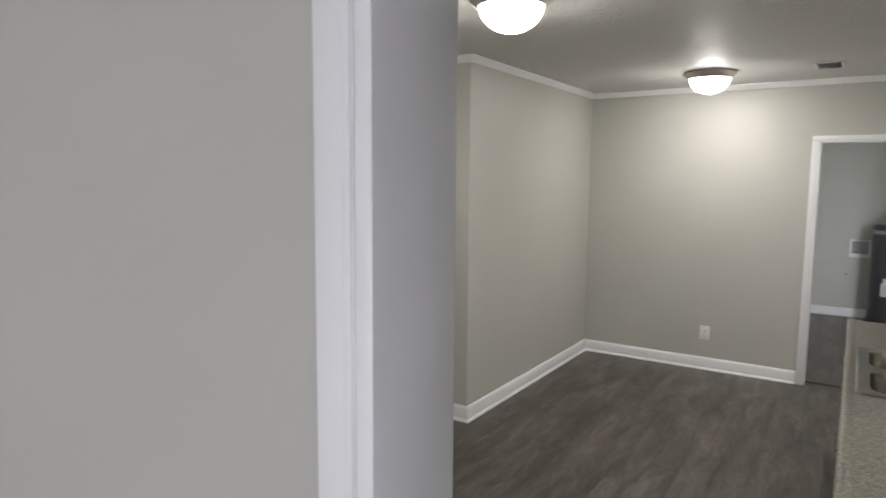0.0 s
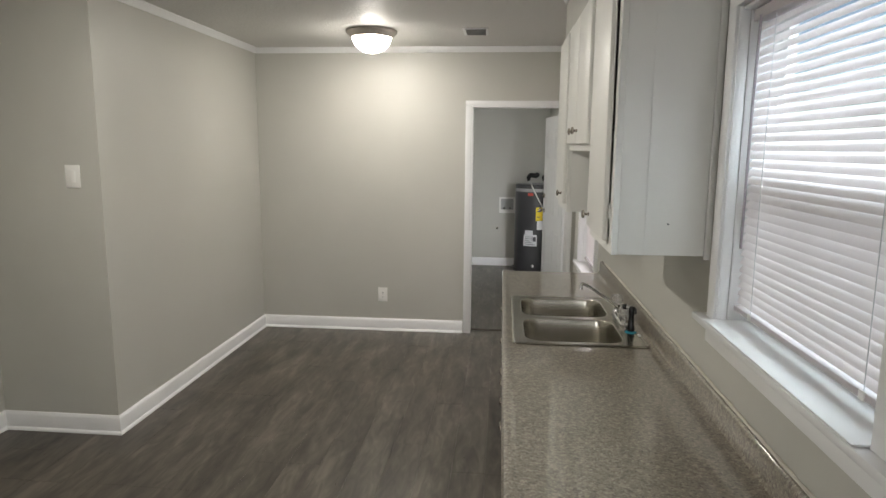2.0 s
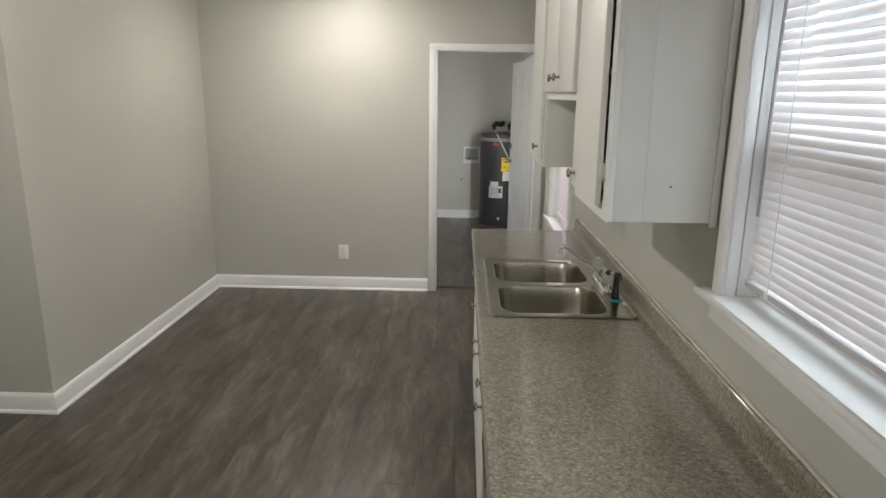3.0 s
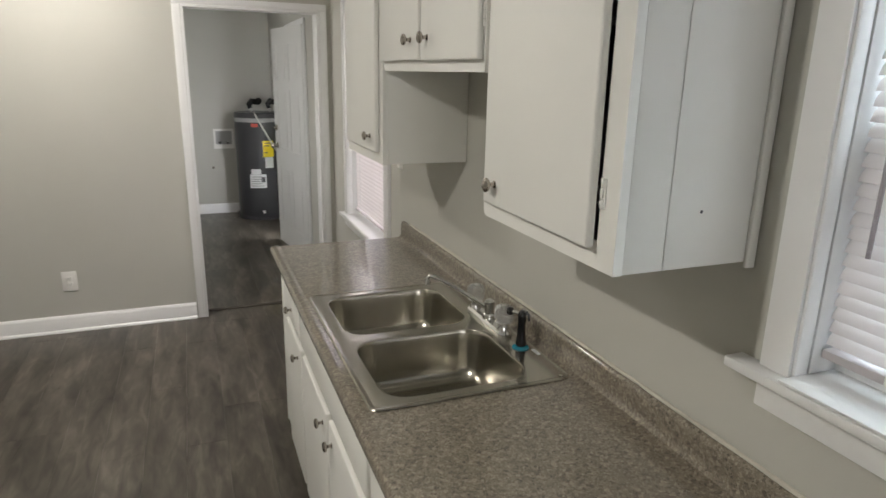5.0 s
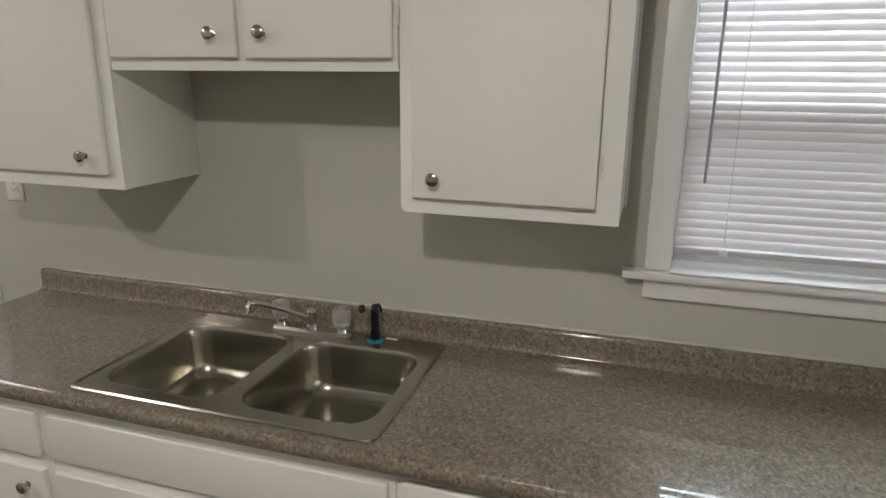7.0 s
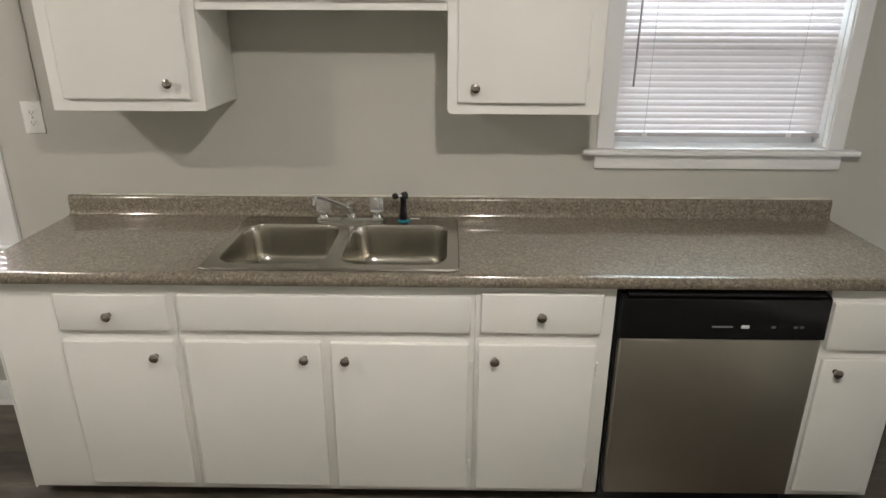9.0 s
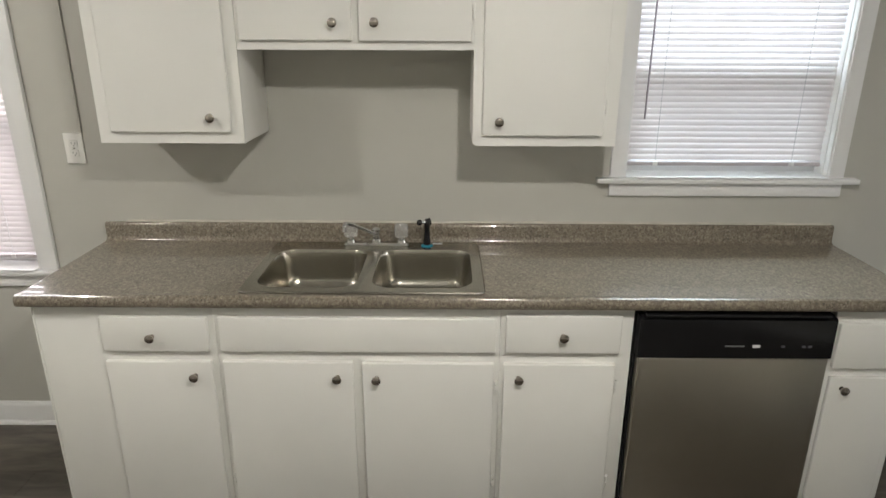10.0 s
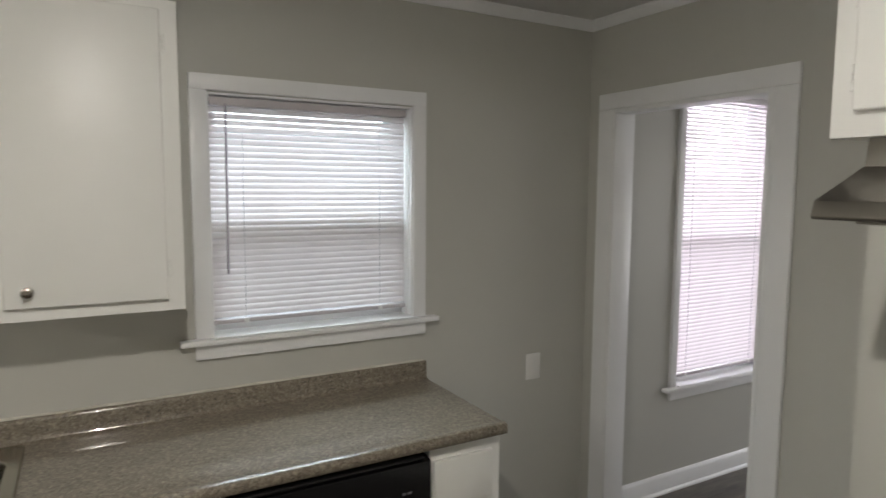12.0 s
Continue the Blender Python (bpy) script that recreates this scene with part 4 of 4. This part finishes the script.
# ---- switch and outlets ----
def wall_plate(name, turn, wide, high, label, category, sockets):
    """A plate built facing -y and turned onto its wall."""
    at = turn.translation
    ob = thing(name, at, label, category, "electrical plates on the walls")

    def placed(bm):
        bmesh.ops.transform(bm, matrix=turn, verts=bm.verts)
        return bm

    part("plate", placed(block(-wide / 2, wide / 2, -0.006, -0.0004, -high / 2, high / 2, bevel=0.0025)), PLATE, ob)
    if sockets == "outlet":
        for s in (-1, 1):
            socket = part("socket", placed(block(-0.017, 0.017, -0.0082, -0.0055, s * 0.0195 - 0.014, s * 0.0195 + 0.014, bevel=0.002)), PLATE, ob)
            part("slot", placed(blocks((-0.008, -0.006, -0.0087, -0.008, s * 0.0195 - 0.003, s * 0.0195 + 0.006), (0.006, 0.008, -0.0087, -0.008, s * 0.0195 - 0.003, s * 0.0195 + 0.006), (-0.002, 0.002, -0.0087, -0.008, s * 0.0195 - 0.010, s * 0.0195 - 0.006))), INK, socket)
    else:
        part("rocker", placed(block(-0.017, 0.017, -0.0095, -0.0055, -0.033, 0.033, bevel=0.002)), PLATE, ob)
    part("screw", placed(turned([(0.0, -0.001), (0.003, -0.001), (0.003, 0.001), (0.0, 0.0014)], Matrix.Translation((0, -0.0065, 0)) @ Matrix.Rotation(radians(90), 4, "X"), 10)), NICKEL, ob)
    return ob


ON_EAST = pose(0, 0, 0, 0, 0, -90)
wall_plate("light_switch", pose(-3.042, JOG_Y, 1.515), 0.088, 0.126, "white light switch on the short grey wall", "light switch", "rocker")
wall_plate("wall_outlet", pose(-1.736, NORTH_Y, 0.341), 0.086, 0.130, "white duplex outlet low on the wall", "wall outlet", "outlet")
wall_plate("wall_outlet", pose(0, 4.620, 1.292) @ ON_EAST, 0.078, 0.124, "white duplex outlet above the worktop end", "wall outlet", "outlet")
# a blank plate, no outlet; its rocker is added
wall_plate("wall_outlet", pose(0, 0.897, 0.876) @ ON_EAST, 0.086, 0.130, "blank white wall plate with an added rocker beside the worktop", "wall outlet", "rocker")
single("cable_cover", block(-0.009, -0.0005, 4.578, 4.590, 1.355, CEIL - 0.053, bevel=0.003), WALL, "thin cable cover painted grey above an outlet", "cable cover")

# ---- utility room ----
door_3 = thing("door_3", (0.0, 7.78, 0), "white panelled outside door, standing ajar", "door", "", "structure")
for a, b in ((7.172, 7.241), (8.169, 8.238)):
    part("casing", block(-0.018, -0.0005, a, b, 0, 2.05, bevel=0.003), TRIM, door_3)
part("casing_head", block(-0.018, -0.0005, 7.172, 8.238, 2.051, 2.096, bevel=0.003), TRIM, door_3)
LEAF = pose(-0.002, 7.2445, 0, 0, 0, 8.6)
panels = [(0.13, 0.41, 1.58, 1.90), (0.51, 0.79, 1.58, 1.90), (0.13, 0.41, 0.95, 1.50), (0.51, 0.79, 0.95, 1.50), (0.13, 0.41, 0.22, 0.78), (0.51, 0.79, 0.22, 0.78)]
bm = wall_mesh("x", -0.020, 0.018, 0.0, 0.92, 0.008, 2.047, panels)
for a, b, c, d in panels:
    box(bm, -0.0145, 0.012, a - 0.001, b + 0.001, c - 0.001, d + 0.001)
    box(bm, -0.0185, -0.0140, a + 0.025, b - 0.025, c + 0.025, d - 0.025)
bmesh.ops.transform(bm, matrix=LEAF, verts=bm.verts)
leaf = part("leaf", bm, DOOR_PAINT, door_3)
for z, name in ((0.97, "door_knob"), (1.14, "deadbolt")):
    prof = [(0.030, 0.0), (0.030, 0.004), (0.012, 0.008), (0.011, 0.030), (0.026, 0.040), (0.028, 0.052), (0.020, 0.062), (0.0, 0.065)] if name == "door_knob" else [(0.030, 0.0), (0.030, 0.010), (0.024, 0.014), (0.010, 0.016), (0.008, 0.030), (0.0, 0.031)]
    part(name, turned(prof, LEAF @ pose(-0.0205, 0.855, z) @ EAST, 18), NICKEL, leaf, "satin nickel " + name.replace("_", " "))

WX, WY = -0.205, 9.37
heater = thing("water_heater", (WX, WY, 0), "dark grey electric tank water heater standing in a pan", "water heater")
at = Matrix.Translation((WX, WY, 0))
part("drain_pan", turned([(0.272, 0.001), (0.276, 0.048), (0.283, 0.052), (0.278, 0.046), (0.270, 0.006), (0.0, 0.006)], at, 40), TANK, heater)
part("tank", turned([(0.255, 0.012), (0.262, 0.030), (0.262, 1.145), (0.0, 1.145)], at, 40), TANK, heater)
part("band", turned([(0.2635, 1.110), (0.2645, 1.115), (0.2645, 1.150), (0.262, 1.154)], at, 40), TANK_BAND, heater)
part("lid", turned([(0.262, 1.1545), (0.263, 1.195), (0.250, 1.212), (0.0, 1.222)], at, 40), TANK, heater)


def wrap(name, a0, a1, z0, z1, material, parent, r=0.2640, label=""):
    """A label that follows the tank's round side; angles in degrees from the side that faces the kitchen."""
    bm = bmesh.new()
    n = 8
    rows = []
    for rr in (r, r + 0.0012):
        for z in (z0, z1):
            rows.append([bm.verts.new((WX + rr * math.sin(radians(a0 + (a1 - a0) * i / n)), WY - rr * math.cos(radians(a0 + (a1 - a0) * i / n)), z)) for i in range(n + 1)])
    for p, q in ((0, 1), (2, 3), (0, 2), (1, 3)):
        for i in range(n):
            bm.faces.new((rows[p][i], rows[p][i + 1], rows[q][i + 1], rows[q][i]))
    return part(name, bm, material, parent, label)


energy = wrap("energy_label", 3, 30, 0.725, 0.905, YELLOW, heater, 0.2635, "yellow energy label")
for i, z in enumerate((0.875, 0.845, 0.770)):
    wrap("print_bar", 7, 24 - 5 * i, z, z + 0.012, INK, energy, 0.2650)
wrap("energy_label_base", 7, 28, 0.600, 0.722, PAPER, heater, 0.2635, "white paper label")
label = wrap("data_label", -32, 8, 0.375, 0.530, PAPER, heater, 0.2635, "white printed data label")
wrap("data_label_top", -28, -4, 0.531, 0.590, PAPER, heater, 0.2635, "white printed data label")
for i in range(5):
    wrap("print_bar", -28, 2 - 4 * (i % 3), 0.395 + i * 0.026, 0.401 + i * 0.026, INK, label, 0.2650)
wrap("print_block", -4, 5, 0.440, 0.500, INK, label, 0.2650)
wrap("red_badge", -22, -6, 1.060, 1.098, RED, heater, 0.2635, "small red badge")
for dx, dy in ((-0.07, -0.06), (0.14, -0.02)):
    x, y = WX + dx, WY + dy
    pipe = part("pipe", tube(bmesh.new(), [(x, y, 1.214), (x, y, 1.275)], 0.013, 12), HOSE, heater)
    part("insulation", tube(bmesh.new(), [(x - 0.015, y - 0.02, 1.262), (x - 0.02, y, 1.300), (x + 0.01, y + 0.03, 1.330), (x + 0.09, y + 0.11, 1.318), (x + 0.11, y + 0.20, 1.330), (x + 0.11, y + 0.300, 1.33)], [0.026, 0.031, 0.033, 0.033, 0.032, 0.030], 12), RUBBER, heater, "black foam pipe insulation")
part("relief_hose", tube(bmesh.new(), curve_points((WX - 0.05, WY - 0.20, 1.218), (WX - 0.09, WY - 0.29, 1.26), (WX + 0.02, WY - 0.32, 1.05), (WX + 0.17, WY - 0.25, 0.78), 16), 0.0085, 8), HOSE, heater, "pale flexible hose")
part("drain_valve", turned([(0.016, 0.0), (0.016, 0.020), (0.011, 0.024), (0.011, 0.055), (0.014, 0.058), (0.0, 0.060)], Matrix.Translation((WX - 0.01, WY - 0.2615, 0.10)) @ Matrix.Rotation(radians(90), 4, "X"), 14), PLATE, heater)

single("wall_stub", turned([(0.015, 0.0), (0.015, 0.004), (0.010, 0.006), (0.009, 0.018), (0.0, 0.019)], Matrix.Translation((-0.715, UTIL_Y - 0.0005, 0.548)) @ Matrix.Rotation(radians(90), 4, "X"), 16), NICKEL, "small capped metal pipe stub on the utility wall", "pipe stub")
washer = thing("washer_box", (-0.575, UTIL_Y, 0.80), "white recessed washer supply box with two valves", "washer box")
# the tray's grey puts the shade of the recess into its colour
part("tray", blocks((-0.672, -0.664, UTIL_Y - 0.002, UTIL_Y + 0.09, 0.788, 0.982), (-0.486, -0.478, UTIL_Y - 0.002, UTIL_Y + 0.09, 0.788, 0.982), (-0.6635, -0.4865, UTIL_Y - 0.002, UTIL_Y + 0.09, 0.788, 0.796), (-0.6635, -0.4865, UTIL_Y - 0.002, UTIL_Y + 0.09, 0.974, 0.982), (-0.6635, -0.4865, UTIL_Y + 0.080, UTIL_Y + 0.09, 0.7965, 0.9735)), VENT_TRAY_GREY, washer)
part("flange", blocks((-0.690, -0.665, UTIL_Y - 0.010, UTIL_Y - 0.0025, 0.770, 1.000), (-0.485, -0.460, UTIL_Y - 0.010, UTIL_Y - 0.0025, 0.770, 1.000), (-0.6645, -0.4855, UTIL_Y - 0.010, UTIL_Y - 0.0025, 0.770, 0.820), (-0.6645, -0.4855, UTIL_Y - 0.010, UTIL_Y - 0.0025, 0.975, 1.000)), PLATE, washer)
for x in (-0.62, -0.535):
    part("valve", turned([(0.0, 0.0), (0.011, 0.0), (0.011, 0.03), (0.016, 0.034), (0.016, 0.052), (0.0, 0.054)], Matrix.Translation((x, UTIL_Y + 0.04, 0.7965)), 12), CHROME, washer)

# ---- floor ----
floor = structure("floor", block(-4.2, 0.0, -3.7, 9.9, -0.060, -0.0125, bevel=0), SHADOW_GAP, "grey-brown wood-look vinyl plank floor", "floor")
PLANK_WIDE, PLANK_LONG = 0.1775, 1.22
plank_meshes = {}


def plank_mesh(wide, long):
    key = (round(wide, 3), round(long, 3))
    if key not in plank_meshes:
        bm = bmesh.new()
        lift = [(0.0002, -0.012), (0.0002, -0.0007), (0.0008, 0.0)]
        rings = [[bm.verts.new((x, y, z)) for x, y in ((-wide / 2 + g, -long / 2 + g), (wide / 2 - g, -long / 2 + g), (wide / 2 - g, long / 2 - g), (-wide / 2 + g, long / 2 - g))] for g, z in lift]
        bridge(bm, rings[0], rings[1])
        bridge(bm, rings[1], rings[2])
        bm.faces.new(rings[2])
        bm.faces.new(rings[0])
        plank_meshes[key] = finish(bm, "plank", FLOOR, smooth=False)
    return plank_meshes[key]


rng = random.Random(7)
columns = 21
for c in range(columns):
    x = -0.0005 - (c + 0.5) * PLANK_WIDE
    y = -1.30 - rng.choice((0.0, 0.305, 0.61, 0.915)) + 0.02 * rng.random()
    while y < UTIL_Y + 0.05:
        a, b = max(y, -1.30), min(y + PLANK_LONG, UTIL_Y + 0.05)
        if b - a > 0.04:
            shared("plank", plank_mesh(PLANK_WIDE, b - a), floor, (x, (a + b) / 2, 0.0))
        y += PLANK_LONG
rest = bmesh.new()
for c in range(24):
    x = -(c + 0.5) * PLANK_WIDE
    for k in range(2):
        box(rest, x - 0.088, max(x - 0.088, x + 0.088), -3.6 + k * 1.15, -3.6 + (k + 1) * 1.15 - 0.001, -0.012, 0.0)
for c in range(21, 24):
    x = -(c + 0.5) * PLANK_WIDE
    for k in range(2):
        box(rest, x - 0.088, x + 0.088, -1.30 + k * 0.9, -1.30 + (k + 1) * 0.9 - 0.001, -0.012, 0.0)
far = part("far_plank", rest, FLOOR, floor)
tagged(far, "", "", "", "stuff")
